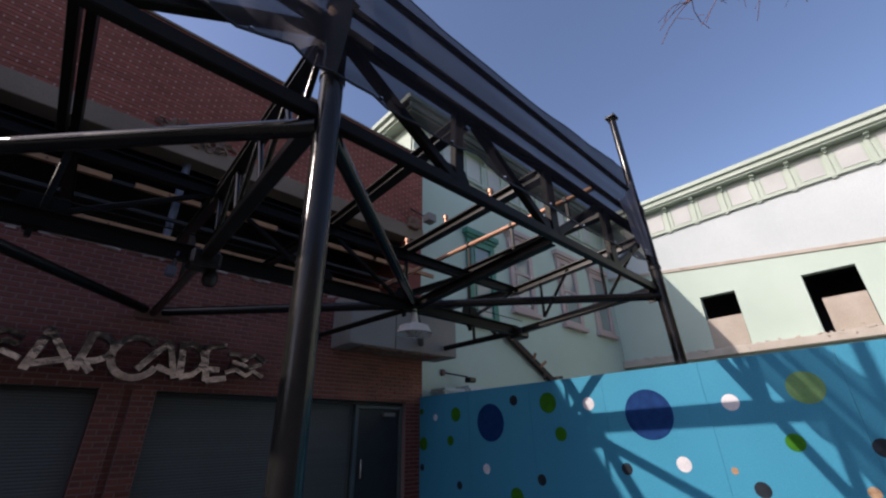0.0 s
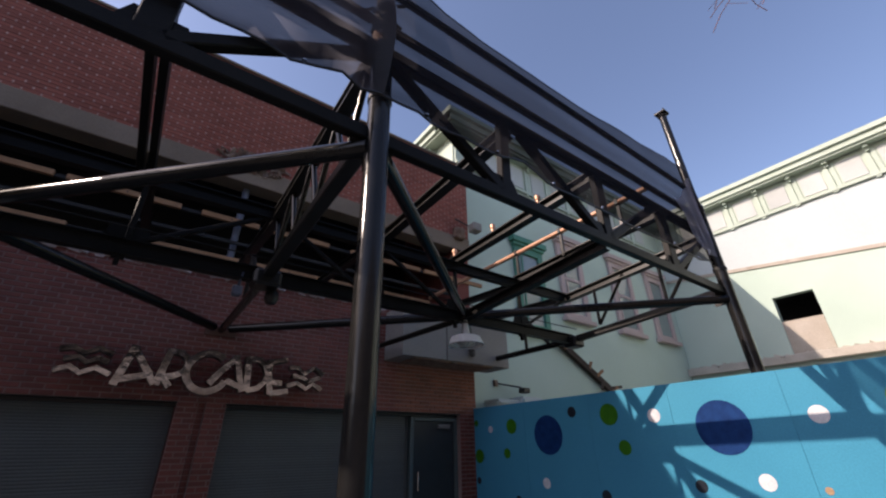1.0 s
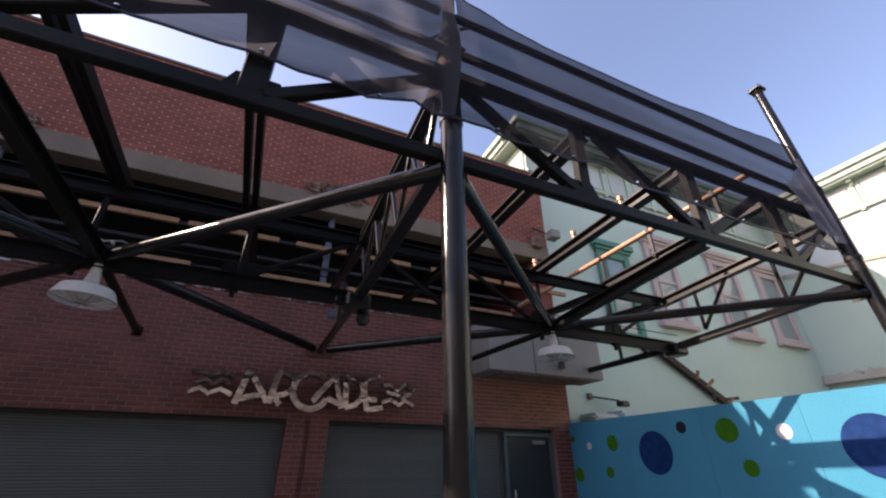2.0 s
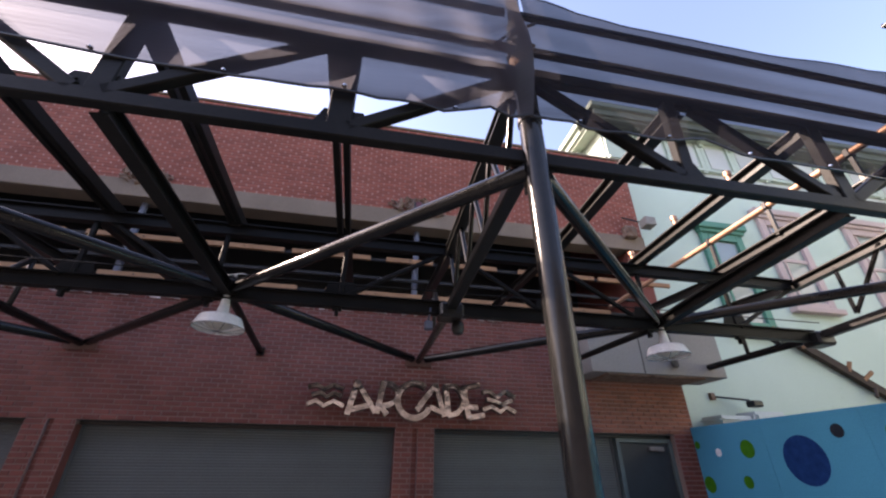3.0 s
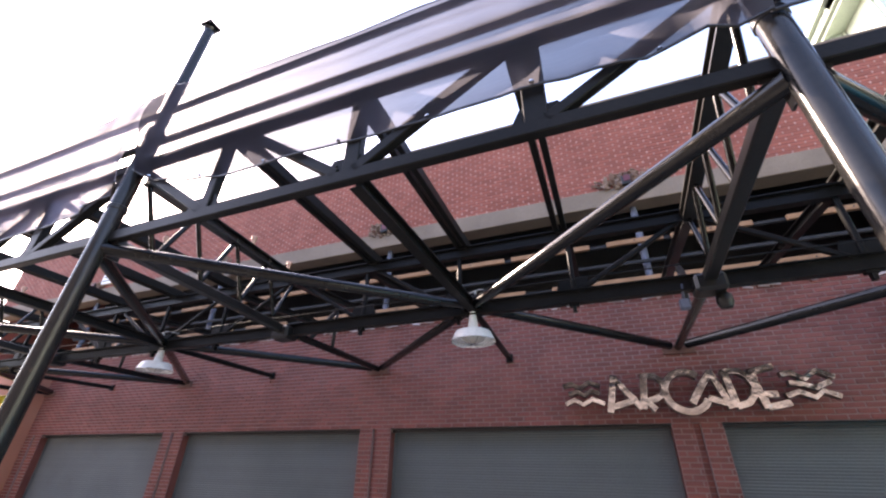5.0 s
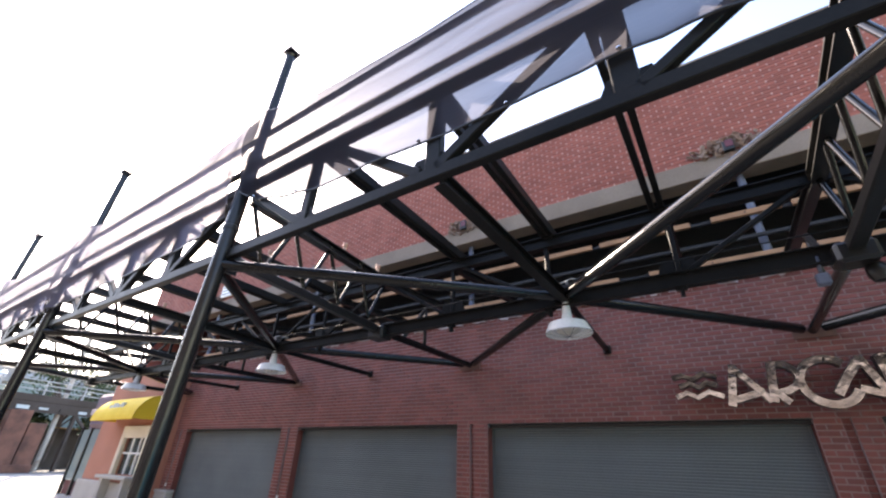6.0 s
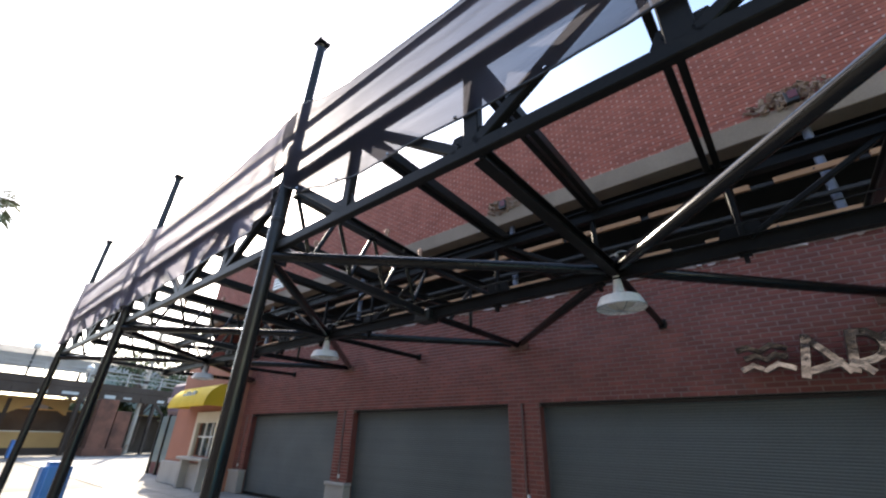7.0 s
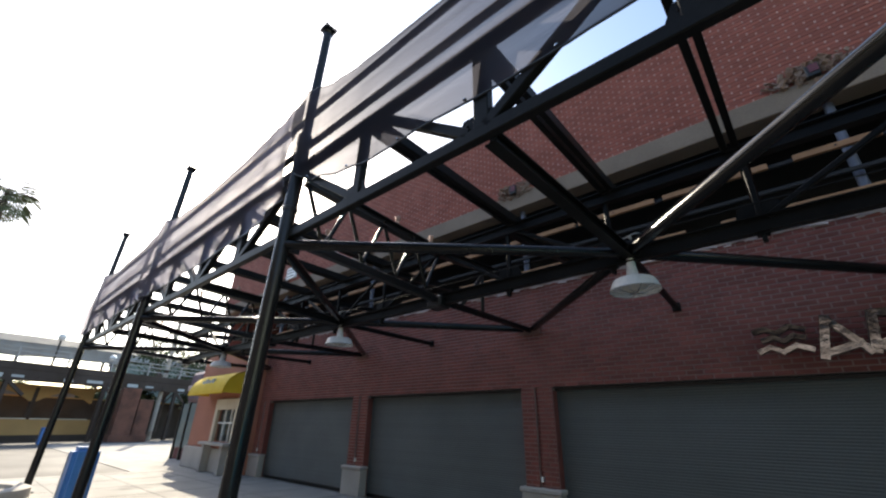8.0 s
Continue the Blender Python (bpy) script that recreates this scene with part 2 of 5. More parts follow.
def net_material(name, cover, lit, dye=0.05):
    """Open woven shade cloth: half holes, half dark threads that let some light through."""
    m = bpy.data.materials.new(name)
    m.use_nodes = True
    n, l = m.node_tree.nodes, m.node_tree.links
    n.remove(n["Principled BSDF"])
    holes, thread, glow, cloth, mix = (n.new(k) for k in ("ShaderNodeBsdfTransparent", "ShaderNodeBsdfDiffuse", "ShaderNodeBsdfTranslucent", "ShaderNodeMixShader", "ShaderNodeMixShader"))
    thread.inputs["Color"].default_value = (dye, dye, dye * 1.3, 1)
    glow.inputs["Color"].default_value = (lit, lit, lit * 1.2, 1)
    geo, wave, noise_tex = n.new("ShaderNodeNewGeometry"), n.new("ShaderNodeTexWave"), n.new("ShaderNodeTexNoise")
    wave.bands_direction = "Z"
    wave.inputs["Scale"].default_value, wave.inputs["Distortion"].default_value = 9.0, 3.0
    noise_tex.inputs["Scale"].default_value = 1.3
    for tex in (wave, noise_tex):
        l.new(geo.outputs["Position"], tex.inputs["Vector"])
    add = n.new("ShaderNodeMath")
    add.operation = "MULTIPLY_ADD"
    add.inputs[1].default_value, add.inputs[2].default_value = 0.025, cover
    l.new(wave.outputs["Fac"], add.inputs[0])
    add2 = n.new("ShaderNodeMath")
    add2.operation = "MULTIPLY_ADD"
    add2.inputs[1].default_value = 0.06
    l.new(noise_tex.outputs["Fac"], add2.inputs[0])
    l.new(add.outputs[0], add2.inputs[2])
    crease, turn = n.new("ShaderNodeTexNoise"), n.new("ShaderNodeMapping")
    turn.inputs["Rotation"].default_value = (0, radians(38), 0)
    turn.inputs["Scale"].default_value = (0.35, 1.0, 7.0)
    crease.inputs["Scale"].default_value, crease.inputs["Detail"].default_value = 1.0, 4
    l.new(geo.outputs["Position"], turn.inputs["Vector"])
    l.new(turn.outputs[0], crease.inputs["Vector"])
    add3 = n.new("ShaderNodeMath")
    add3.operation = "MULTIPLY_ADD"
    add3.inputs[1].default_value = 0.22
    l.new(crease.outputs["Fac"], add3.inputs[0])
    l.new(add2.outputs[0], add3.inputs[2])
    cloth.inputs[0].default_value = 0.7
    l.new(thread.outputs[0], cloth.inputs[1])
    l.new(glow.outputs[0], cloth.inputs[2])
    l.new(add3.outputs[0], mix.inputs[0])
    l.new(holes.outputs[0], mix.inputs[1])
    l.new(cloth.outputs[0], mix.inputs[2])
    l.new(mix.outputs[0], n["Material Output"].inputs["Surface"])
    return m


NET = net_material("shade_net_cloth", 0.67, 0.025)
# Far bays: closed weave of a grazing view and backlight, built into the cloth.
NET_FAR_GLOW = net_material("far_bay_backlit_net_cloth", 0.82, 0.55)
# Bunched end: sunlight on the folds is put into a paler dye and glow.
NET_GATHER = net_material("sunlit_gather_net_cloth", 0.56, 0.6, 0.3)
# The same net, its glow raised for the one bay seen against the sun.
NET_BACKLIT = net_material("backlit_shade_net_cloth", 0.72, 0.16)


# ---- mesh helpers ----
def thing(name, label, category, group="", kind="", at=(0, 0, 0)):
    ob = new(name)
    ob.location = at
    ob.empty_display_size = 0.2
    return tagged(ob, label, category, group, kind)


def finish(bm, name, mat, smooth=False):
    me = bpy.data.meshes.new(name)
    bm.normal_update()
    if smooth:
        for e in bm.edges:
            e.smooth = len(e.link_faces) == 2 and e.calc_face_angle(0.0) < 0.7
    bm.to_mesh(me)
    bm.free()
    me.materials.append(mat)
    if smooth:
        for p in me.polygons:
            p.use_smooth = True
    return me


def part(name, bm, mat, parent, label="", smooth=False):
    me = bm if isinstance(bm, bpy.types.Mesh) else finish(bm, name, mat, smooth)
    ob = new(name, me)
    ob.parent = parent
    return tagged(ob, label)


def boxes(*specs, bevel=0.0, segs=1):
    """One bmesh of boxes given by low and high corners."""
    bm = bmesh.new()
    for lo, hi in specs:
        r = bmesh.ops.create_cube(bm, size=1)
        c, s = [(a + b) / 2 for a, b in zip(lo, hi)], [abs(b - a) for a, b in zip(lo, hi)]
        bmesh.ops.transform(bm, matrix=Matrix.LocRotScale(c, None, s), verts=r["verts"])
    if bevel:
        bmesh.ops.bevel(bm, geom=bm.edges[:], offset=bevel, segments=segs, affect="EDGES")
    return bm


def axis_frame(a, b, up=(0, 0, 1)):
    a, b = Vector(a), Vector(b)
    z = (b - a).normalized()
    y = Vector(up) - z * z.dot(Vector(up))
    if y.length < 1e-3:
        y = Vector((0, 1, 0)) - z * z.y
    y.normalize()
    x = y.cross(z)
    return Matrix((x, y, z)).transposed().to_4x4(), (b - a).length, a


def sweep(profile, a, b, up=(0, 0, 1), bm=None):
    """A bar from a to b with a closed profile of (side, up) points."""
    bm = bm or bmesh.new()
    m, length, o = axis_frame(a, b, up)
    rings = [[bm.verts.new(o + m.to_3x3() @ Vector((x, y, z))) for x, y in profile] for z in (0, length)]
    k = len(profile)
    for i in range(k):
        bm.faces.new((rings[0][i], rings[0][(i + 1) % k], rings[1][(i + 1) % k], rings[1][i]))
    bm.faces.new(rings[0][::-1])
    bm.faces.new(rings[1])
    return bm


def circle(r, k=12):
    return [(r * math.cos(2 * math.pi * i / k), r * math.sin(2 * math.pi * i / k)) for i in range(k)]


def ibeam(w, h, t=0.014):
    a, b = w / 2, h / 2
    return [(-a, -b), (a, -b), (a, -b + t), (t / 2, -b + t), (t / 2, b - t), (a, b - t), (a, b), (-a, b), (-a, b - t), (-t / 2, b - t), (-t / 2, -b + t), (-a, -b + t)]


def rect(w, h, c=0.008):
    a, b = w / 2, h / 2
    return [(-a + c, -b), (a - c, -b), (a, -b + c), (a, b - c), (a - c, b), (-a + c, b), (-a, b - c), (-a, -b + c)]


def lathe(profile, k=24, bm=None, at=(0, 0, 0)):
    """A turned form from (radius, z) points."""
    bm = bm or bmesh.new()
    rings = [[bm.verts.new((at[0] + r * math.cos(2 * math.pi * i / k), at[1] + r * math.sin(2 * math.pi * i / k), at[2] + z)) for i in range(k)] for r, z in profile]
    for lo, hi in zip(rings, rings[1:]):
        for i in range(k):
            bm.faces.new((lo[i], lo[(i + 1) % k], hi[(i + 1) % k], hi[i]))
    return bm


def shape_at(ob):
    return ob.matrix_basis.copy()


def tube(points, r, k=6):
    """One bent round bar through the points."""
    bm = bmesh.new()
    pts = [Vector(p) for p in points]
    rings = []
    for i, p in enumerate(pts):
        d = pts[min(i + 1, len(pts) - 1)] - pts[max(i - 1, 0)]
        m, _, _ = axis_frame((0, 0, 0), d)
        rings.append([bm.verts.new(p + m.to_3x3() @ Vector((x, y, 0))) for x, y in circle(r, k)])
    for u, v in zip(rings, rings[1:]):
        for j in range(k):
            bm.faces.new((u[j], u[(j + 1) % k], v[(j + 1) % k], v[j]))
    bm.faces.new(rings[0][::-1])
    bm.faces.new(rings[-1])
    return bm


# ---- ground ----
bm = bmesh.new()
bmesh.ops.create_grid(bm, x_segments=8, y_segments=8, size=2500)
tagged(new("ground", finish(bm, "ground", PAVING)), "pale sunlit concrete paving of the open plaza", "ground", kind="structure")
bm = boxes(((-18.5, -7.9, -0.1), (5.3, -0.02, 0.02)), ((-40, -2.4, -0.1), (-18.5, 8.0, 0.02)))
tagged(new("pavement", finish(bm, "pavement", WALKWAY)), "grey concrete walkway under the canopy", "pavement", kind="structure")

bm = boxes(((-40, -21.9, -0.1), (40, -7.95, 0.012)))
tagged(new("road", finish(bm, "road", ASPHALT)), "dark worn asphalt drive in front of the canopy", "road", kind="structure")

joints = [((-18.4, y - 0.006, 0.015), (5.2, y + 0.006, 0.0225)) for y in (-1.6, -3.2, -4.8, -6.4)] + [((-18 + 1.6 * i - 0.006, -7.85, 0.015), (-18 + 1.6 * i + 0.006, -0.1, 0.0225)) for i in range(15)]
tagged(new("trim", finish(boxes(*joints), "trim", ASPHALT)), "dark narrow joints between paving slabs", "joint", kind="structure")

# ---- arcade building ----
BAY, PILLAR, LINTEL, RIGHT = 5.1, 0.63, 2.22, 5.42
LEFT = -15.3
COURSE, BRICKLEN, JOINT = 0.0715, 0.222, 0.011


def brick_cells(x0, x1, z0, z1, course=COURSE, length=BRICKLEN):
    """Cells of running bond between the two corners."""
    rows = max(1, round((z1 - z0) / course))
    h = (z1 - z0) / rows
    for r in range(rows):
        x = x0 - (length / 2 if r % 2 else 0)
        while x < x1 - 0.02:
            a, b = max(x, x0), min(x + length, x1)
            if b - a > 0.03:
                yield a + JOINT / 2, b - JOINT / 2, z0 + r * h + JOINT / 2, z0 + (r + 1) * h - JOINT / 2
            x += length


def brick_mesh(cells, y, depth, name, mat, seed=1):
    """Many bricks, front and four edges each, as one mesh."""
    rnd = random.Random(seed)
    vs, fs = [], []
    for a, b, c, d in cells:
        o = len(vs)
        f = y - rnd.uniform(0, 0.004)
        e = 0.004
        vs += [(a, y + depth, c), (b, y + depth, c), (b, y + depth, d), (a, y + depth, d), (a + e, f, c + e), (b - e, f, c + e), (b - e, f, d - e), (a + e, f, d - e)]
        fs += [(o + 4, o + 5, o + 6, o + 7), (o, o + 1, o + 5, o + 4), (o + 1, o + 2, o + 6, o + 5), (o + 2, o + 3, o + 7, o + 6), (o + 3, o, o + 4, o + 7)]
    me = bpy.data.meshes.new(name)
    me.from_pydata(vs, [], fs)
    me.materials.append(mat)
    return me


wall = thing("wall_south", "red brick arcade wall with shutter openings and pale mortar", "wall", kind="structure")
# mortar body with the openings left free
solids = [((LEFT, 0.008, LINTEL), (RIGHT, 0.3, 4.12)), ((4.98, 0.008, 0), (RIGHT, 0.3, LINTEL))]
pillars = [LEFT, -2 * BAY, -BAY, 0.0]
for px in pillars:
    solids += [((px, 0.008, 0), (px + 0.27, 0.3, LINTEL)), ((px + 0.27, 0.06, 0), (px + 0.36, 0.3, LINTEL)), ((px + 0.36, 0.008, 0), (px + PILLAR, 0.3, LINTEL))]
part("mortar_body", boxes(*solids), MORTAR, wall, "pale mortar body behind the bricks")
cells = list(brick_cells(LEFT, RIGHT, LINTEL, 4.12)) + list(brick_cells(4.98, RIGHT, 0.0, LINTEL))
for px in pillars:
    cells += list(brick_cells(px, px + 0.27, 0.6, LINTEL)) + list(brick_cells(px + 0.36, px + PILLAR, 0.6, LINTEL))


def is_near(c):
    return -1.9 < c[0] < 1.6 and 2.95 < c[2] < 4.0


def is_tan(c):
    return c[0] > 3.45 and 2.2 < c[2] < 3.08


far_cells = [c for c in cells if not is_near(c) and not is_tan(c)]
near_cells = [c for c in cells if is_near(c)]
rest = part("brickwork", brick_mesh(far_cells, 0.0, 0.03, "brickwork", BRICK), None, wall)
tagged(rest, kind="stuff")
tagged(part("patched_brickwork", brick_mesh([c for c in cells if is_tan(c)], 0.0, 0.03, "patched_brickwork", BRICK_TAN, 8), None, wall, "tan orange brick patch"), kind="stuff")

upper = thing("wall_upper", "upper red brick wall with pale dotted mortar joints", "wall", kind="structure")
UP0, UP1, UPL = 6.35, 8.6, -20.3
part("mortar_body", boxes(((UPL, 0.0025, UP0), (5.41, 0.35, UP1))), MORTAR_UP, upper, "pale mortar body behind the bricks")
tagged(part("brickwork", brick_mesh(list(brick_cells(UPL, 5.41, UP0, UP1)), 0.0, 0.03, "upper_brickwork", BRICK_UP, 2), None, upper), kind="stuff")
dots = []
for row in range(round((UP1 - UP0) / COURSE)):
    x = UPL + (BRICKLEN / 2 if row % 2 else BRICKLEN)
    while x < 5.36:
        z = UP0 + (row + 0.5) * (UP1 - UP0) / round((UP1 - UP0) / COURSE)
        dots.append((x - 0.016, x + 0.016, z - 0.022, z + 0.022))
        x += BRICKLEN
tagged(part("head_joint", brick_mesh(dots, -0.002, 0.01, "head_joint", DOTJOINT, 4), None, upper), kind="stuff")
part("coping", boxes(((UPL - 0.05, -0.04, UP1), (5.43, 0.4, UP1 + 0.06)), bevel=0.01), BEIGE, upper)
part("beam_band", boxes(((UPL, -0.03, 5.98), (5.42, 0.35, UP0)), bevel=0.012), BEIGE, upper, "stained beige plaster band under the brick")
# open storey behind the canopy, its shade painted as near-black boards
recess = thing("wall_recess", "open storey between the brick walls, its shade painted as near-black boards", "wall", kind="structure")
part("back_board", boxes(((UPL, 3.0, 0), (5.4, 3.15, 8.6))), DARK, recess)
part("end_board", boxes(((5.3, 0.36, 0), (5.4, 3.0, 8.6))), BRICK, recess)
part("end_board", boxes(((UPL, 0.36, 0), (UPL + 0.1, 3.0, 8.6))), BRICK, recess)
part("end_pier", boxes(((4.95, 0.03, 4.12), (5.4, 0.34, 5.98)), bevel=0.01), BRICK, recess, "red brick end pier")
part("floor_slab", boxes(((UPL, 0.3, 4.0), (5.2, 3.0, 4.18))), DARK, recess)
tagged(new("ceiling", finish(boxes(((UPL + 0.1, 0.36, 8.3), (5.2, 3.0, 8.5))), "ceiling", DARK)), "roof slab over the open storey, painted near-black for its shade", "ceiling", kind="structure")
part("stone_cap", boxes(((LEFT, -0.02, 4.12), (RIGHT, 0.3, 4.15)), bevel=0.006), CEMENT, wall, "broken pale cement edge")

bm = bmesh.new()
rc = random.Random(21)
for i in range(300):
    r = bmesh.ops.create_cube(bm, size=1)
    bmesh.ops.transform(bm, matrix=Matrix.LocRotScale((rc.uniform(LEFT + 0.1, RIGHT - 0.1), rc.uniform(-0.035, 0.01), 4.125 + rc.uniform(-0.04, 0.03)), Euler((rc.gauss(0, 0.3), rc.gauss(0, 0.15), 0)), (rc.uniform(0.04, 0.22), 0.03, rc.uniform(0.012, 0.035))), verts=r["verts"])
tagged(part("cement_crumbs", bm, CEMENT, wall, "crumbled pale cement remains"), kind="stuff")
rnd = random.Random(5)
for row_z, y in ((5.18, 0.01), (4.45, 0.01)):
    x = -15.0
    while x < 4.2:
        ln = rnd.uniform(0.9, 1.9)
        ledger = thing("timber_ledger", "bare reddish timber strip fixed along the open storey", "timber", "timber ledgers", at=(x, y, row_z))
        part("strip", boxes(((0, -0.03, -0.045), (ln, 0.03, 0.045)), bevel=0.006), TIMBER, ledger)
        part("bolt", sweep(circle(0.012, 6), (ln * 0.5, -0.045, 0), (ln * 0.5, -0.03, 0)), STEEL, ledger)
        x += ln + rnd.uniform(0.02, 0.5)
rail = thing("recess_rail", "dark steel rails across the open storey", "rail", kind="structure")
for z in (4.45, 4.8, 5.18):
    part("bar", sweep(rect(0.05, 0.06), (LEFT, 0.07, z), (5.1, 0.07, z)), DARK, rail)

# columns in the open storey under torn plaster patches
POST0, PITCH, FRONT, MID = 0.33, 5.14, -5.1, -2.65
for k in (-3, -2, -1, 0):
    x = POST0 + PITCH * k - 0.1
    col = thing("recess_column", "slim blue-grey steel column in the open storey", "column", "recess columns", at=(x, 0.22, 4.18))
    part("shaft", sweep(circle(0.06, 14), (0, 0, 0), (0, 0, 2.0)), BLUECOL, col, smooth=True)
    part("base_plate", boxes(((-0.11, -0.11, 0), (0.11, 0.11, 0.02))), BLUECOL, col)
for k, s in ((-3, 0.8), (-2, 0.9), (-1, 0.85), (0, 1.1)):
    x = POST0 + PITCH * k - 0.12
    s *= 1.35
    patch = thing("torn_plaster_patch", "broken rusty patch where a beam was cut from the wall", "wall damage", "torn patches", at=(x, -0.02, 6.45))
    bm = bmesh.new()
    r2 = random.Random(k + 9)
    for i in range(120):
        r = bmesh.ops.create_cube(bm, size=1)
        a = r2.uniform(0, 6.28)
        d = r2.random() ** 0.7
        size = (r2.uniform(0.02, 0.13) * s, r2.uniform(0.008, 0.03), r2.uniform(0.015, 0.06) * s)
        bmesh.ops.transform(bm, matrix=Matrix.LocRotScale((math.cos(a) * d * 0.4 * s, r2.uniform(-0.06, 0.01), math.sin(a) * d * 0.16 * s - 0.02), Euler((r2.gauss(0, 0.6), r2.gauss(0, 0.7), r2.gauss(0, 0.5))), size), verts=r["verts"])
        for v in r["verts"]:
            v.co += Vector((r2.gauss(0, 0.008), r2.gauss(0, 0.005), r2.gauss(0, 0.008)))
    tagged(part("rubble", bm, RUST, patch), kind="stuff")
    part("beam_stub", boxes(((-0.1, -0.1, -0.12), (0.06, 0.0, 0.1)), bevel=0.01), STEEL, patch, "cut dark beam stub")
    part("red_core", boxes(((-0.06, -0.112, -0.06), (0.05, -0.1, 0.07)), bevel=0.003), MAROON, patch)

# bricks near the sign, one by one
brick_shapes = {}
for a, b, c, d in near_cells:
    key = (round(b - a, 3), round(d - c, 3))
    if key not in brick_shapes:
        w, h = key
        brick_shapes[key] = brick_mesh([(-w / 2, w / 2, -h / 2, h / 2)], 0.0, 0.03, "brick", BRICK_ONE, 3)
    ob = new("brick", brick_shapes[key])
    ob.location = ((a + b) / 2, 0, (c + d) / 2)
    ob.parent = wall

groove = []
for px in pillars:
    groove += list(brick_cells(px + 0.27, px + 0.36, 0.6, LINTEL))
tagged(part("groove_brickwork", brick_mesh(groove, 0.052, 0.006, "groove_brickwork", BRICK, 6), None, wall), kind="stuff")
for px in pillars:
    for x in (px - 0.003, px + PILLAR):
        part("jamb", boxes(((x, 0.01, 0.02), (x + 0.003, 0.29, LINTEL - 0.06))), BRICK_ONE, wall)

# lintel angle, plinths
for a, b in ((LEFT + PILLAR, -2 * BAY), (-2 * BAY + PILLAR, -BAY), (-BAY + PILLAR, 0.0), (PILLAR, 4.98)):
    part("lintel_angle", boxes(((a, -0.006, LINTEL - 0.012), (b, 0.1, LINTEL - 0.001)), ((a, 0.1, LINTEL - 0.06), (b, 0.3, LINTEL - 0.012))), STEEL, wall)
for px in pillars:
    pl = thing("pillar_plinth", "grey concrete plinth with a cap under a brick pillar", "plinth", "pillar plinths", at=(px + PILLAR / 2, 0, 0.02))
    part("block", boxes(((-0.36, -0.09, 0), (0.36, 0.12, 0.54)), bevel=0.012), CONCRETE, pl)
    part("cap", boxes(((-0.39, -0.12, 0.54), (0.39, 0.12, 0.62)), bevel=0.02), CONCRETE, pl)
    hook = part("hasp", boxes(((-0.02, -0.012, 0.70), (0.02, 0.07, 0.78)), bevel=0.004), ENAMEL, pl, "small pale lock hasp")


# ---- roller shutters ----
def shutter(x0, x1):
    sh = thing("roller_shutter", "closed grey steel roller shutter with horizontal slats", "shutter", "roller shutters", at=((x0 + x1) / 2, 0.2, 0.02))
    w = (x1 - x0) / 2
    slat_h = 0.0381
    prof = [(0.0, 0.0), (-0.0035, 0.006), (-0.005, 0.015), (-0.0035, 0.027), (0.0, 0.034), (0.0, slat_h), (0.012, slat_h), (0.012, 0.0)]
    bm = bmesh.new()
    rings = [[bm.verts.new((s * (w - 0.03), y, z)) for y, z in prof] for s in (-1, 1)]
    for i in range(len(prof)):
        j = (i + 1) % len(prof)
        bm.faces.new((rings[0][i], rings[0][j], rings[1][j], rings[1][i]))
    bmesh.ops.recalc_face_normals(bm, faces=bm.faces)
    me = finish(bm, "slat", SHUTTER)
    for i in range(56):
        s = part("slat", me, None, sh)
        s.location = (0, 0, 0.06 + i * slat_h)
    part("bottom_bar", boxes(((-w + 0.03, -0.03, 0), (w - 0.03, 0.02, 0.06)), bevel=0.005), STEEL, sh)
    for s in (-1, 1):
        part("guide_rail", boxes(((s * w - 0.03 - (0.01 if s > 0 else -0.03) , -0.03, 0), (s * w + 0.0 + (-0.01 if s > 0 else 0.03), 0.05, 2.13))), SHUTTER, sh)
    return sh


shutter(LEFT + PILLAR, -2 * BAY)
shutter(-2 * BAY + PILLAR, -BAY)
shutter(-BAY + PILLAR, 0.0)
shutter(PILLAR, 3.86)

# ---- side door ----
door = thing("door_1", "dark glazed side door in a green-grey metal frame", "door", kind="structure", at=(3.88, 0.12, 0.02))
part("door_frame", boxes(((0, -0.02, 0), (0.07, 0.1, 2.13)), ((1.03, -0.02, 0), (1.1, 0.1, 2.13)), ((0.07, -0.02, 2.06), (1.03, 0.1, 2.13)), bevel=0.004), material("grey_green_frame", (0.09, 0.13, 0.13), 0.5), door)
part("leaf", boxes(((0.075, 0.02, 0), (1.025, 0.06, 2.055)), bevel=0.004), material("slate_door_paint", (0.03, 0.035, 0.037), 0.5), door)
part("closer", boxes(((0.62, -0.05, 1.93), (0.9, 0.018, 2.0)), bevel=0.01), BOXSHEET, door, "pale door closer")
part("door_handle", sweep(circle(0.014, 8), (0.16, -0.04, 0.9), (0.16, -0.04, 1.2)), CHROME, door)

# ---- sheet box on the wall ----
duct = thing("bulkhead_box", "grey sheet-clad bulkhead box hung on the brick wall", "bulkhead", at=(3.18, 0, 3.1))
part("cladding", boxes(((0, -0.7, 0.0), (2.62, -0.004, 0.95)), bevel=0.01), BOXSHEET, duct)
part("seam", boxes(((0.98, -0.706, 0.0), (0.995, -0.7, 0.95))), STEEL, duct)
part("torn_edge", boxes(((0.3, -0.66, -0.03), (2.2, -0.08, 0.002)), bevel=0.01), RUST, duct, "torn dark underside")

# ---- sign ----
sign = thing("arcade_sign", "tarnished chrome lettering ARCADE between wavy bands on brick", "sign", at=(0, -0.15, 2.3))


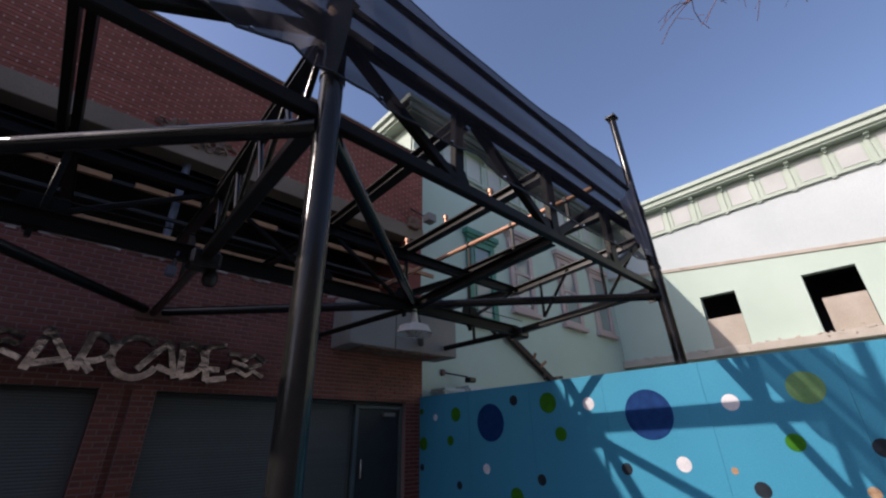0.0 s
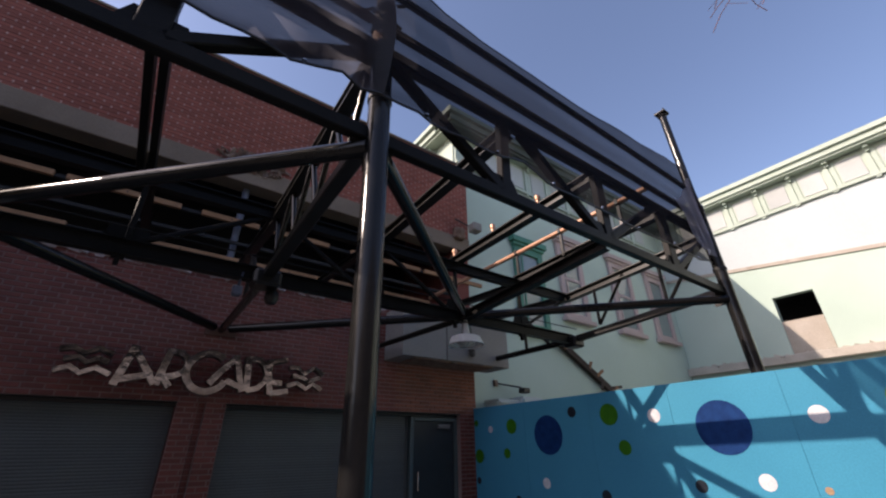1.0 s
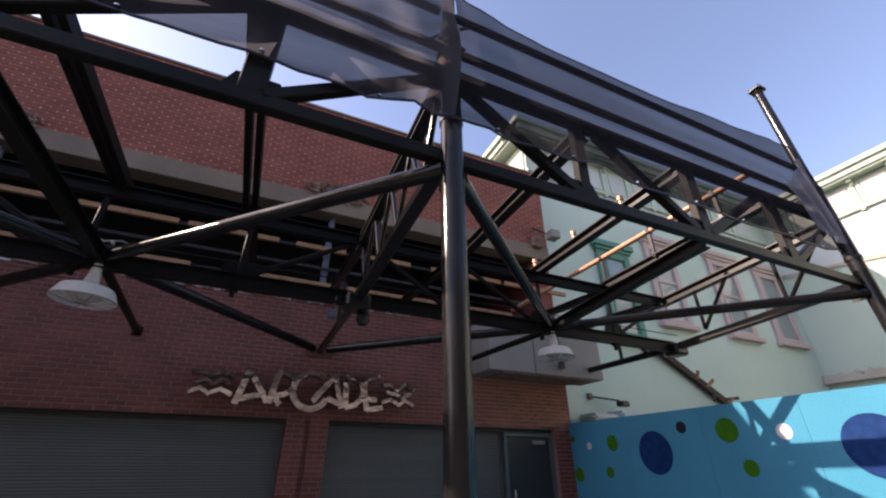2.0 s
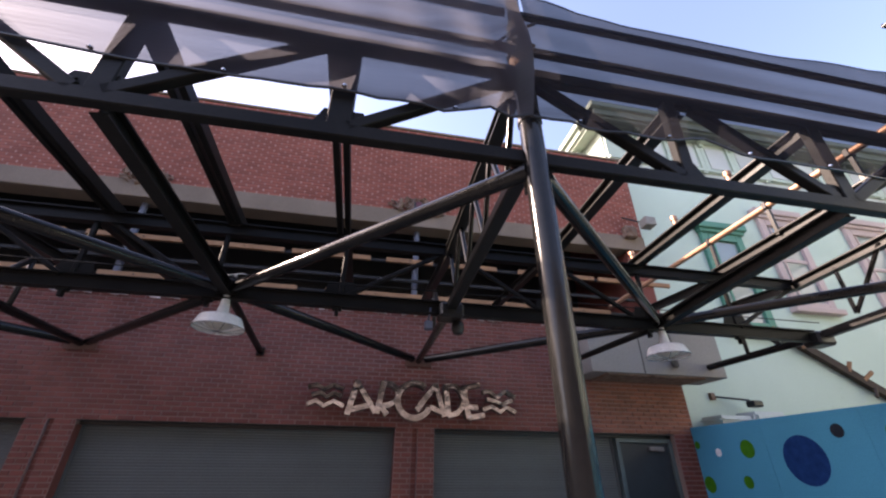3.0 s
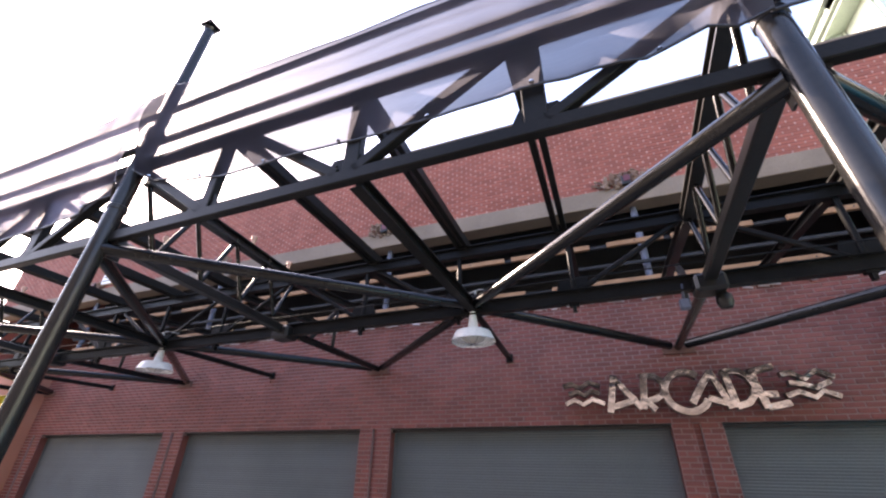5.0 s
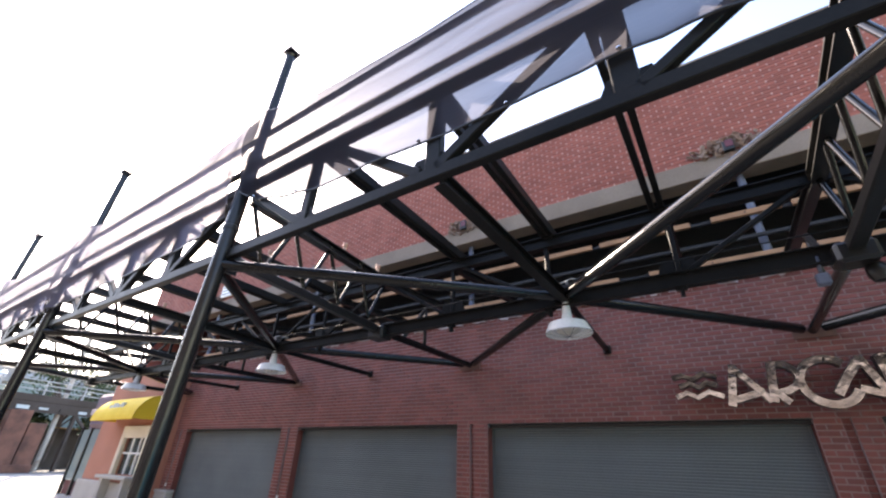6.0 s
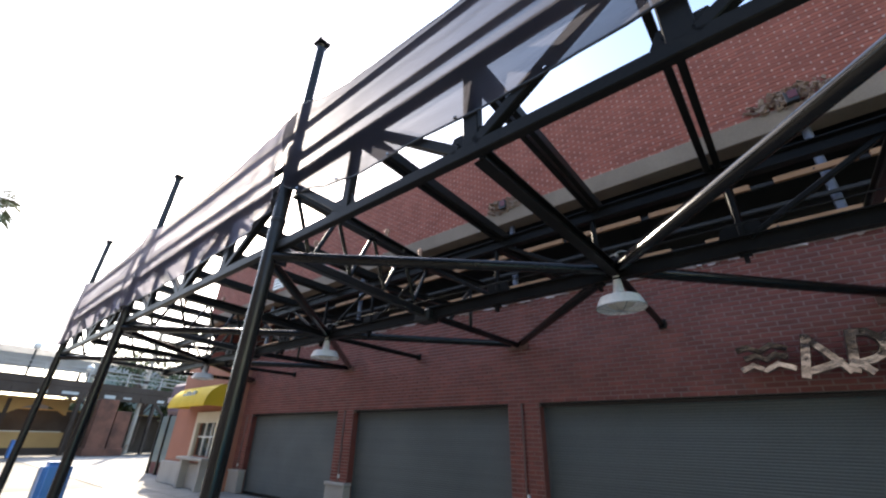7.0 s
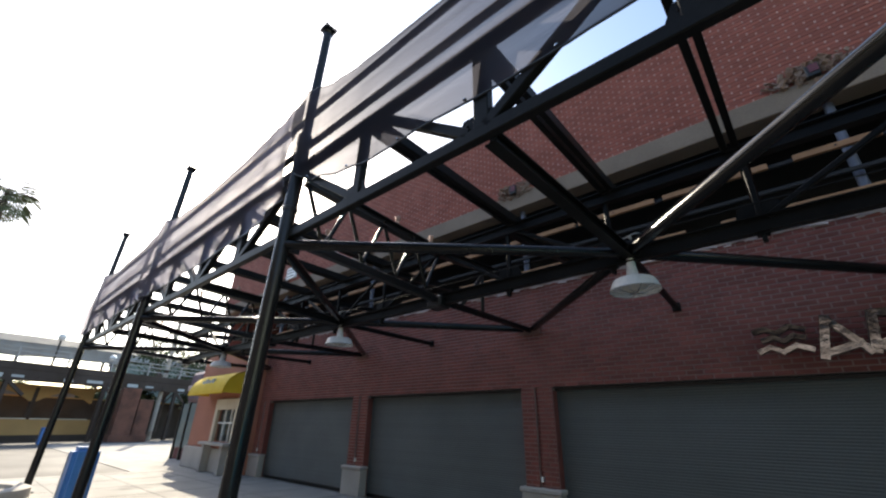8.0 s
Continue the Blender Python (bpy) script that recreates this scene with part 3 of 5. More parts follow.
def stroke(points, width, depth=0.07, y=0.0, closed=False):
    """A flat bar with thickness that follows points in the sign's plane."""
    bm = bmesh.new()
    pts = [Vector(p) for p in points]
    sides = []
    for i, p in enumerate(pts):
        a = pts[i - 1] if i or closed else p
        b = pts[(i + 1) % len(pts)] if i < len(pts) - 1 or closed else p
        d = (b - a).normalized()
        nrm = Vector((-d.y, d.x)) * width / 2
        sides.append((p + nrm, p - nrm))
    rings = []
    for l_, r_ in sides:
        rings.append([bm.verts.new((q.x, yy, q.y)) for q, yy in ((l_, y - depth), (r_, y - depth), (r_, y), (l_, y))])
    k = len(rings)
    for i in range(k if closed else k - 1):
        u, v = rings[i], rings[(i + 1) % k]
        for j in range(4):
            bm.faces.new((u[j], u[(j + 1) % 4], v[(j + 1) % 4], v[j]))
    if not closed:
        bm.faces.new(rings[0][::-1])
        bm.faces.new(rings[-1])
    bmesh.ops.recalc_face_normals(bm, faces=bm.faces)
    return bm


def arc(cx, cz, r, a0, a1, k=20, sx=1.0):
    return [(cx + sx * r * math.cos(radians(a0 + (a1 - a0) * i / k)), cz + r * math.sin(radians(a0 + (a1 - a0) * i / k))) for i in range(k + 1)]


LETTERS = {
    "letter_a": [[(-0.77, 0.06), (-0.65, 0.57)], [(-0.66, 0.55), (-0.34, 0.10)], [(-0.73, 0.13), (-0.38, 0.23)]],
    "letter_r": [[(-0.32, 0.09), (-0.24, 0.57)], [(-0.25, 0.55), (-0.10, 0.53), (-0.02, 0.46), (0.0, 0.37), (-0.05, 0.27), (-0.15, 0.22), (-0.29, 0.19)], [(-0.28, 0.21), (-0.16, 0.08)]],
    "letter_c": [arc(0.26, 0.305, 0.265, 48, 335, 26)],
    "letter_a.001": [[(0.30, 0.15), (0.45, 0.36), (0.61, 0.55)], [(0.60, 0.57), (0.75, 0.07)], [(0.51, 0.21), (0.74, 0.13)]],
    "letter_d": [[(0.77, 0.57), (0.81, 0.08)], [(0.78, 0.55), (0.93, 0.55), (1.03, 0.47), (1.08, 0.34), (1.04, 0.22), (0.96, 0.13), (0.81, 0.09)]],
    "letter_e": [[(1.08, 0.56), (1.09, 0.37), (1.15, 0.06)], [(1.07, 0.52), (1.35, 0.59)], [(1.11, 0.23), (1.31, 0.23)], [(1.15, 0.07), (1.42, 0.12)]],
}
for i, (nm, strokes) in enumerate(LETTERS.items()):
    letter = None
    for j, pts in enumerate(strokes):
        w = 0.088 if j == 0 else 0.078
        depth = 0.095 - 0.008 * j
        ob = part(nm.split(".")[0] if j == 0 else "stroke", stroke(pts, w, 0.012, -0.083 + 0.008 * j), CHROME, letter or sign, "tarnished chrome letter with dark reflections painted in" if j == 0 else "")
        letter = letter or ob
        part("return", stroke(pts, w + 0.01, depth, 0.02), DARKMETAL, letter)
WAVES = [
    ([(-1.39, 0.19), (-1.25, 0.25), (-1.13, 0.18), (-0.99, 0.25), (-0.83, 0.18)], CHROME),
    ([(-1.33, 0.33), (-1.20, 0.37), (-1.10, 0.31), (-1.00, 0.37), (-0.88, 0.33)], TARNISH),
    ([(-1.40, 0.45), (-1.27, 0.48), (-1.15, 0.42), (-1.02, 0.49), (-0.86, 0.43)], TARNISH),
    ([(1.40, 0.47), (1.52, 0.49), (1.64, 0.40), (1.79, 0.50), (1.96, 0.41)], CHROME),
    ([(1.46, 0.36), (1.60, 0.34), (1.72, 0.29), (1.90, 0.36)], CHROME),
    ([(1.39, 0.20), (1.54, 0.25), (1.69, 0.17), (1.79, 0.25), (1.95, 0.17)], CHROME),
]
for pts, mat in WAVES:
    part("wave_band", stroke(pts, 0.062, 0.012, -0.075), mat, sign, "wavy metal band")
    part("wave_back", stroke(pts, 0.07, 0.09, 0.02), DARKMETAL, sign)
for x, z in ((-1.2, 0.22), (-0.66, 0.4), (-0.23, 0.4), (0.02, 0.3), (0.48, 0.37), (0.8, 0.3), (1.15, 0.3), (1.7, 0.22)):
    part("standoff", sweep(circle(0.012, 6), (x, 0.02, z), (x, 0.155, z)), DARKMETAL, sign)


# ---- steel canopy ----
TOPZ, BOTZ, MTOP, MBOT, WALLZ = 4.245, 3.42, 4.02, 3.26, 3.295


def gusset(x, z, y, w=0.34, h=0.2):
    bm = bmesh.new()
    pts = [(-w / 2, 0), (w / 2, 0), (w / 2 - 0.06, h), (-w / 2 + 0.06, h)]
    f, b = ([bm.verts.new((x + u, y + d, z + v)) for u, v in pts] for d in (-0.008, 0.008))
    bm.faces.new(f)
    bm.faces.new(b[::-1])
    for i in range(4):
        bm.faces.new((f[i], b[i], b[(i + 1) % 4], f[(i + 1) % 4]))
    bmesh.ops.recalc_face_normals(bm, faces=bm.faces)
    return bm


def front_truss():
    """One bay of the front truss; its base lies at the bay's right post."""
    t = thing("front_truss", "black steel truss bay along the canopy edge", "truss", "front trusses", at=(POST0, FRONT, 0))
    part("bottom_chord", sweep(rect(0.075, 0.105), (-PITCH + 0.03, 0, BOTZ - 0.01), (-0.0, 0, BOTZ - 0.01)), STEEL_DULL, t)
    part("top_chord", sweep(rect(0.075, 0.12), (-PITCH + 0.03, 0, TOPZ), (-0.0, 0, TOPZ)), STEEL_DULL, t)
    part("upper_rail", sweep(rect(0.06, 0.06), (-PITCH + 0.05, 0, 4.55), (-0.05, 0, 4.55)), STEEL_DULL, t)
    part("net_rail", sweep(rect(0.05, 0.065), (-PITCH + 0.05, 0, 5.02), (-0.05, 0, 5.02)), STEEL_DULL, t)
    lo, hi = BOTZ + 0.03, TOPZ - 0.05
    web = [((-1.16, lo), (0.0, hi), 0.08), ((-1.22, lo), (-1.22, hi), 0.15), ((-2.5, lo), (-1.4, hi), 0.09), ((-2.53, lo), (-2.53, hi), 0.13), ((-2.65, lo), (-3.68, hi), 0.085), ((-3.93, lo), (-3.90, hi), 0.1), ((-3.97, lo), (-PITCH + 0.08, hi), 0.085)]
    for (x0, z0), (x1, z1), wide in web:
        part("web_brace", sweep(rect(wide, 0.075), (x0, 0, z0), (x1, 0, z1), up=(0, 1, 0)), STEEL_DULL, t)
    for gx in (-1.20, -2.57, -3.97):
        g = part("gusset", gusset(gx, BOTZ + 0.035, -0.01, 0.36, 0.13), STEEL_DULL, t)
        for dx in (-0.09, 0, 0.09):
            part("bolt", sweep(circle(0.014, 6), (gx + dx, -0.03, BOTZ + 0.1), (gx + dx, 0.03, BOTZ + 0.1)), STEEL_DULL, g)
    for gx in (-1.2, -2.3, -3.6):
        part("gusset", gusset(gx, hi - 0.02, 0.0, 0.42, 0.1), STEEL_DULL, t)
    return t


def mid_truss():
    t = thing("mid_truss", "black steel truss bay under the middle of the canopy", "truss", "mid trusses", at=(POST0, MID, 0))
    part("bottom_chord", sweep(ibeam(0.10, 0.16), (-PITCH + 0.06, 0, MBOT), (-0.06, 0, MBOT)), STEEL_DULL, t)
    part("top_chord", sweep(ibeam(0.10, 0.15), (-PITCH + 0.06, 0, MTOP), (-0.06, 0, MTOP)), STEEL_DULL, t)
    for (x0, z0), (x1, z1) in (((-0.1, MTOP - 0.05), (-1.2, MBOT + 0.06)), ((-1.25, MBOT + 0.06), (-1.25, MTOP - 0.06)), ((-1.35, MTOP - 0.05), (-2.45, MBOT + 0.06)), ((-2.57, MBOT + 0.06), (-2.57, MTOP - 0.06)), ((-2.7, MBOT + 0.06), (-3.75, MTOP - 0.05)), ((-3.9, MTOP - 0.06), (-3.9, MBOT + 0.06)), ((-4.0, MBOT + 0.06), (-5.04, MTOP - 0.05))):
        part("web_brace", sweep(rect(0.05, 0.05), (x0, 0, z0), (x1, 0, z1), up=(0, 1, 0)), STEEL_DULL, t)
    for gx in (-1.25, -2.57, -3.9):
        part("gusset", gusset(gx, MBOT + 0.05, 0.0, 0.4, 0.18), STEEL_DULL, t)
        part("hanger", boxes(((gx - 0.04, -0.03, MBOT - 0.17), (gx + 0.0, 0.03, MBOT - 0.08)), ((gx - 0.07, -0.035, MBOT - 0.11), (gx + 0.03, 0.035, MBOT - 0.075)), bevel=0.006), STEEL_DULL, t)
    return t


def rafter_truss(x=POST0, sparse=False):
    """Truss from a post back to the wall."""
    t = thing("rafter_truss", "black steel truss running from a post to the wall", "truss", "rafter trusses", at=(x, FRONT, 0))
    dm, dw = MID - FRONT, -FRONT
    part("top_chord", sweep(ibeam(0.12, 0.13), (0, 0.1, TOPZ - 0.06), (0, dm, MTOP)), STEEL, t)
    part("top_chord", sweep(ibeam(0.10, 0.13), (0, dm, MTOP), (0, dw + 0.12, 4.22)), STEEL, t)
    part("bottom_chord", sweep(rect(0.11, 0.1, 0.012), (0, 0.08, BOTZ - 0.02), (0, dm, MBOT)), STEEL, t)
    part("bottom_chord", sweep(circle(0.055, 12), (0, dm, MBOT), (0, dw - 0.02, WALLZ - 0.02)), PIPE, t, smooth=True)
    n = 2 if sparse else 4
    for i in range(n):
        y0, y1 = 0.15 + (dm - 0.15) * i / n, 0.15 + (dm - 0.15) * (i + 1) / n
        ym = (y0 + y1) / 2
        zt, zb = TOPZ - 0.13, BOTZ
        for ya, za, yb, zb2 in ((y0, zt, ym, zb - 0.03 * i / n), (ym, zb - 0.03 * i / n, ym if sparse else y1, zt - 0.08 * (i + 1) / n)):
            part("web_brace", sweep(circle(0.026, 12), (0, ya, za), (0, yb, zb2), up=(1, 0, 0)), PIPE, t, smooth=True)
    part("node_plate", boxes(((-0.14, dm - 0.13, MBOT - 0.13), (0.14, dm + 0.13, MBOT + 0.05)), bevel=0.03), STEEL, t)
    part("strut", sweep(circle(0.035, 8), (0, dm + 0.5, MBOT), (0.0, dm + 1.1, MTOP - 0.08)), STEEL, t, smooth=True)
    part("strut", sweep(circle(0.03, 8), (0, dm + 1.1, MBOT), (0.0, dm + 1.1, MTOP - 0.08)), STEEL, t, smooth=True)
    part("wall_plate", boxes(((-0.22, dw - 0.035, WALLZ - 0.12), (0.22, dw - 0.004, WALLZ + 0.02)), bevel=0.005), material("rusty_wall_plate", (0.16, 0.07, 0.05), 0.8, 0, (0.08, 0.05, 0.04), 8.0), t, "rusty wall plate")
    return t


def bay_bracing():
    """Pipes of the lower plane in one bay and the joists above it, from the bay's right post."""
    t = thing("bay_bracing", "black round pipe braces meeting at a lamp node", "bracing", "bay braces", at=(POST0, 0, 0))
    cx = -PITCH / 2 + 0.16
    node = (cx, MID, MBOT + 0.03)
    for end, r in (((-0.02, FRONT - 0.03, BOTZ - 0.135), 0.057), ((-PITCH + 0.06, FRONT - 0.03, BOTZ - 0.135), 0.057), ((-0.12, -0.08, WALLZ), 0.064), ((-PITCH + 0.12, -0.08, WALLZ), 0.064)):
        part("brace_pipe", sweep(circle(r, 18), node, end), PIPE, t, smooth=True)
    part("spine", sweep(ibeam(0.10, 0.12), (cx - 0.1, FRONT + 0.05, BOTZ - 0.02), (cx, MID, MBOT + 0.02)), STEEL_DULL, t)
    part("spine", sweep(circle(0.045, 10), (cx, MID, MBOT), (cx - 0.17, -0.05, WALLZ + 0.0)), STEEL_DULL, t, smooth=True)
    part("spine_foot", boxes(((cx - 0.23, -0.05, WALLZ - 0.07), (cx - 0.11, -0.004, WALLZ + 0.07)), bevel=0.01), STEEL_DULL, t)
    part("hub", lathe([(0.001, -0.055), (0.1, -0.055), (0.12, -0.02), (0.13, 0.07), (0.1, 0.1), (0.001, 0.1)], 14, at=node), STEEL_DULL, t)
    part("joist", sweep(ibeam(0.09, 0.11), (-1.25, MID, MTOP), (-1.25, 0.12, 4.21)), STEEL_DULL, t)
    part("joist", sweep(ibeam(0.09, 0.11), (-3.9, MID, MTOP), (-3.9, 0.12, 4.21)), STEEL_DULL, t)
    part("sag_rod", sweep(circle(0.007, 6), (0.0, MID - 0.1, MBOT + 0.17), (-PITCH, MID - 0.1, MBOT + 0.17)), STEEL_DULL, t, "thin steel rod")
    return t


def post():
    p = thing("canopy_post", "tall dark steel post with flange cap and worn paint", "post", "canopy posts", at=(POST0 + 0.03, FRONT - 0.13, 0.02))
    p.rotation_euler = (-0.024, 0, 0)
    part("shaft", sweep(circle(0.075, 24), (0, 0, 0.02), (0, 0, 4.62)), POLE, p, smooth=True)
    part("upper_shaft", sweep(circle(0.057, 18), (0, 0, 4.62), (0, 0, 6.55)), POLE, p, smooth=True)
    part("collar", lathe([(0.074, 4.55), (0.084, 4.58), (0.085, 4.68), (0.06, 4.74), (0.052, 4.74)], 18), POLE, p)
    part("clamp", lathe([(0.074, 3.66), (0.084, 3.67), (0.084, 3.71), (0.074, 3.72)], 18), STEEL, p)
    cap = part("flange_cap", boxes(((-0.088, -0.088, 6.55), (0.088, 0.088, 6.575)), bevel=0.006), POLE, p)
    part("top_ring", lathe([(0.052, 6.46), (0.075, 6.5), (0.06, 6.55)], 14), POLE, p)
    for sx in (-1, 1):
        for sy in (-1, 1):
            part("bolt", sweep(circle(0.012, 6), (sx * 0.068, sy * 0.068, 6.53), (sx * 0.068, sy * 0.068, 6.6)), STEEL, cap)
    part("base_plate", boxes(((-0.15, -0.15, 0), (0.15, 0.15, 0.025)), bevel=0.005), STEEL, p)
    for sx in (-1, 1):
        part("knife_plate", boxes(((sx * 0.06, 0.05, BOTZ - 0.1), (sx * 0.15, 0.066, BOTZ + 0.06))), STEEL, p)
    part("knife_plate", boxes(((-0.008, 0.06, BOTZ - 0.2), (0.008, 0.2, BOTZ + 0.1))), STEEL, p)
    return p


def lamp():
    l_ = thing("barn_lamp", "white enamel barn lamp hanging from a truss node", "lamp", "barn lamps", at=(POST0 - PITCH / 2 + 0.16, MID, MBOT - 0.005))
    part("stem", lathe([(0.001, 0.02), (0.03, 0.02), (0.033, -0.02), (0.037, -0.05), (0.062, -0.235), (0.07, -0.255)], 18), ENAMEL, l_, smooth=True)
    part("shade", lathe([(0.06, -0.243), (0.12, -0.254), (0.18, -0.266), (0.2, -0.275), (0.21, -0.29), (0.246, -0.375), (0.253, -0.385), (0.244, -0.388), (0.205, -0.3), (0.15, -0.283), (0.001, -0.275)], 30), ENAMEL, l_, smooth=True)
    guard = part("guard", lathe([(0.25, -0.383), (0.255, -0.389), (0.249, -0.392), (0.243, -0.386)], 30), CHROME, l_, "wire guard")
    for i in range(6):
        a = math.pi * i / 6
        bm = bmesh.new()
        pts = [Vector((math.cos(a) * 0.25 * u, math.sin(a) * 0.25 * u, -0.385 - 0.035 * (1 - u * u))) for u in (-1, -0.6, -0.2, 0.2, 0.6, 1)]
        for p0, p1 in zip(pts, pts[1:]):
            sweep(circle(0.004, 5), p0, p1, bm=bm)
        part("guard_wire", bm, CHROME, guard)
    part("lens", lathe([(0.03, -0.28), (0.1, -0.31), (0.13, -0.35), (0.08, -0.385), (0.001, -0.39)], 14), LENSGLASS, l_, smooth=True)
    return l_


p0, f0, m0, r0, b0, l0 = post(), front_truss(), mid_truss(), rafter_truss(), bay_bracing(), lamp()
for k in (1, -1, -2, -3):
    sh = Matrix.Translation((PITCH * k, 0, 0))
    copy_thing(p0, sh @ shape_at(p0))
    if k == 1:
        rafter_truss(POST0 + PITCH, True)
    else:
        copy_thing(r0, sh @ shape_at(r0))
    if k > -3:
        for ob in (f0, m0, b0, l0):
            copy_thing(ob, sh @ shape_at(ob))


def canopy_joist(x):
    """A joist lying over the front and the middle truss, falling a little towards the wall."""
    j = thing("canopy_joist", "black steel joist lying across the canopy trusses", "joist", "canopy joists", at=(x, FRONT, 0))
    if x > POST0:
        part("beam", sweep(ibeam(0.12, 0.13), (0, 0.04, 4.215), (0, MID - FRONT + 0.12, 4.145)), STEEL, j)
    for dx in (-0.046, 0.046) if x < POST0 else ():
        part("angle_bar", sweep(rect(0.06, 0.12, 0.004), (dx, 0.04, 4.215), (dx, MID - FRONT + 0.12, 4.145)), STEEL_DULL, j)
    part("cleat", boxes(((-0.02, 0.03, TOPZ - 0.1), (0.02, 0.12, 4.27))), STEEL, j)
    part("seat", boxes(((-0.05, MID - FRONT - 0.035, MTOP + 0.05), (0.05, MID - FRONT + 0.035, 4.1))), STEEL, j)


for x in (1.70, 2.96, 4.30):
    canopy_joist(x)
for k in range(3):
    for x in (-0.98, -2.2, -3.5):
        canopy_joist(x - PITCH * k)


# ---- shade nets ----
def shade_net(x0, x1, seed, slack_left, slack_right, rise_left, rise_right, wide_left=0.08, wide_right=0.08, mat=NET, folds=0.035, lift=0.0):
    t = thing("shade_net", "sagging dark mesh shade net tied along the canopy edge", "net", "shade nets", at=(0, FRONT, 0))
    nx, nz = 72, 20
    vs, fs = [], []
    for i in range(nx + 1):
        u = i / nx
        x = x0 + (x1 - x0) * u
        edge_l, edge_r = math.exp(-u * 9), math.exp(-(1 - u) * 9)
        low = 3.71 + lift * math.exp(-((x - x0 - 1.42) / 0.22) ** 2) - 0.008 * abs(math.sin(u * math.pi * 5)) + slack_left * edge_l + slack_right * edge_r
        top = 5.07 + rise_left * edge_l + rise_right * u * u - 0.02 * math.sin(u * math.pi)
        for j in range(nz + 1):
            v = j / nz
            fold = (edge_l + edge_r) * folds * math.sin(u * 70 + 5 * v + seed) + 0.012 * math.sin(u * 21 + seed + v * 3)
            bulge = -wide_left * edge_l - wide_right * edge_r - 0.05 - 0.05 * math.sin(v * math.pi) + 0.02 * noise.noise(Vector((x * 1.2, v * 2, seed)))
            vs.append((x, bulge + fold * (0.4 + 0.6 * (1 - v)), low + (top - low) * v))
    for i in range(nx):
        for j in range(nz):
            a = i * (nz + 1) + j
            fs.append((a, a + nz + 1, a + nz + 2, a + 1))
    me = bpy.data.meshes.new("mesh_cloth")
    me.from_pydata(vs, [], fs)
    me.materials.append(mat)
    for p in me.polygons:
        p.use_smooth = True
    cloth = part("cloth", me, None, t)
    for j, nm in ((0, "lower_hem"), (nz, "upper_hem")):
        bm = tube([vs[i * (nz + 1) + j] for i in range(0, nx + 1, 2)], 0.010 if j == 0 else 0.006, 5)
        part(nm, bm, STEEL, t, "rolled dark hem")
    for i in range(5, nx, 10):
        v = vs[i * (nz + 1)]
        part("grommet", lathe([(0.006, -0.004), (0.016, -0.004), (0.016, 0.004), (0.006, 0.004)], 8, at=(v[0], v[1] - 0.012, v[2] + 0.02)), CHROME, t)
    return t


def gathered_end(net, x0, x1):
    """The spare end of a net, bunched in slanting pleats and tied back to the post."""
    nx, nz = 40, 24
    vs, fs = [], []
    for i in range(nx + 1):
        u = i / nx
        for j in range(nz + 1):
            v = j / nz
            x = x0 + (x1 - x0) * u + (1 - u) * 0.3 * (1 - v) ** 2
            low, high = 3.93 - 0.14 * u, 4.45 + 0.62 * u ** 1.5
            pleat = (0.25 + 0.75 * u) * 0.035 * math.sin(u * 17 + v * 6 + 1.2 * math.sin(v * 4))
            vs.append((x, -0.12 - 0.03 * math.sin(v * math.pi) + pleat, low + (high - low) * v + 0.012 * math.sin(u * 23)))
    for i in range(nx):
        for j in range(nz):
            a = i * (nz + 1) + j
            fs.append((a, a + nz + 1, a + nz + 2, a + 1))
    me = bpy.data.meshes.new("mesh_gather")
    me.from_pydata(vs, [], fs)
    me.materials.append(NET_GATHER)
    for p in me.polygons:
        p.use_smooth = True
    part("gathered_cloth", me, None, net, "bunched mesh cloth with sunlit paleness put in its dye")


end_net = shade_net(POST0, POST0 + PITCH, 1.0, -0.04, 0.1, 0.0, 0.32, 0.12, -0.03, lift=0.12)
gathered_end(end_net, POST0 + PITCH - 0.95, POST0 + PITCH - 0.26)
shade_net(POST0 - PITCH, POST0, 2.0, 0.5, -0.06, 0.35, 0.0, 0.04, 0.12, NET_BACKLIT, 0.07)
shade_net(POST0 - 2 * PITCH, POST0 - PITCH, 3.0, -0.1, 0.25, 0.2, 0.2, 0.1, 0.05, NET_FAR_GLOW, 0.06)
shade_net(POST0 - 3 * PITCH, POST0 - 2 * PITCH, 4.0, -0.15, -0.1, 0.2, 0.1, 0.08, 0.1, NET_FAR_GLOW, 0.05)

# ---- copper sprinkler pipes ----
pipe = thing("sprinkler_pipe", "reddish copper sprinkler pipe on short stanchions over a canopy joist", "pipe", at=(4.27, 0, 4.62))
part("run", sweep(circle(0.04, 12), (0, -5.05, 0.0), (0, 0.06, -0.02)), COPPER, pipe, smooth=True)
for y in (-4.6, -3.6, -2.65):
    part("stanchion", boxes(((-0.02, y - 0.02, -0.42), (0.02, y + 0.02, -0.03))), STEEL, pipe)
    part("clip", boxes(((-0.048, y - 0.03, -0.048), (0.048, y + 0.03, 0.048)), bevel=0.008), STEEL, pipe)
def copper_riser(x, y, z):
    st = thing("copper_riser", "short copper stub standing on a canopy joist", "pipe", "copper risers", at=(x, y, z))
    part("stub", sweep(circle(0.026, 10), (0, 0, 0), (0, 0, 0.09)), COPPER, st, smooth=True)
    part("cap", sweep(circle(0.038, 10), (0, 0, 0.09), (0, 0, 0.14)), COPPER, st, smooth=True)


for y in (-4.29, -3.46, -2.58):
    copper_riser(2.96, y, 4.275 - 0.028 * (y + 5.06))
for k in (-1, -2, -3):
    for y in (-3.55, -2.85):
        copper_riser(POST0 + PITCH * k, y, 4.245 - 0.0675 * (y + 5.0))
    if k > -3:
        copper_riser(-0.98 + PITCH * k, -3.85, 4.24)

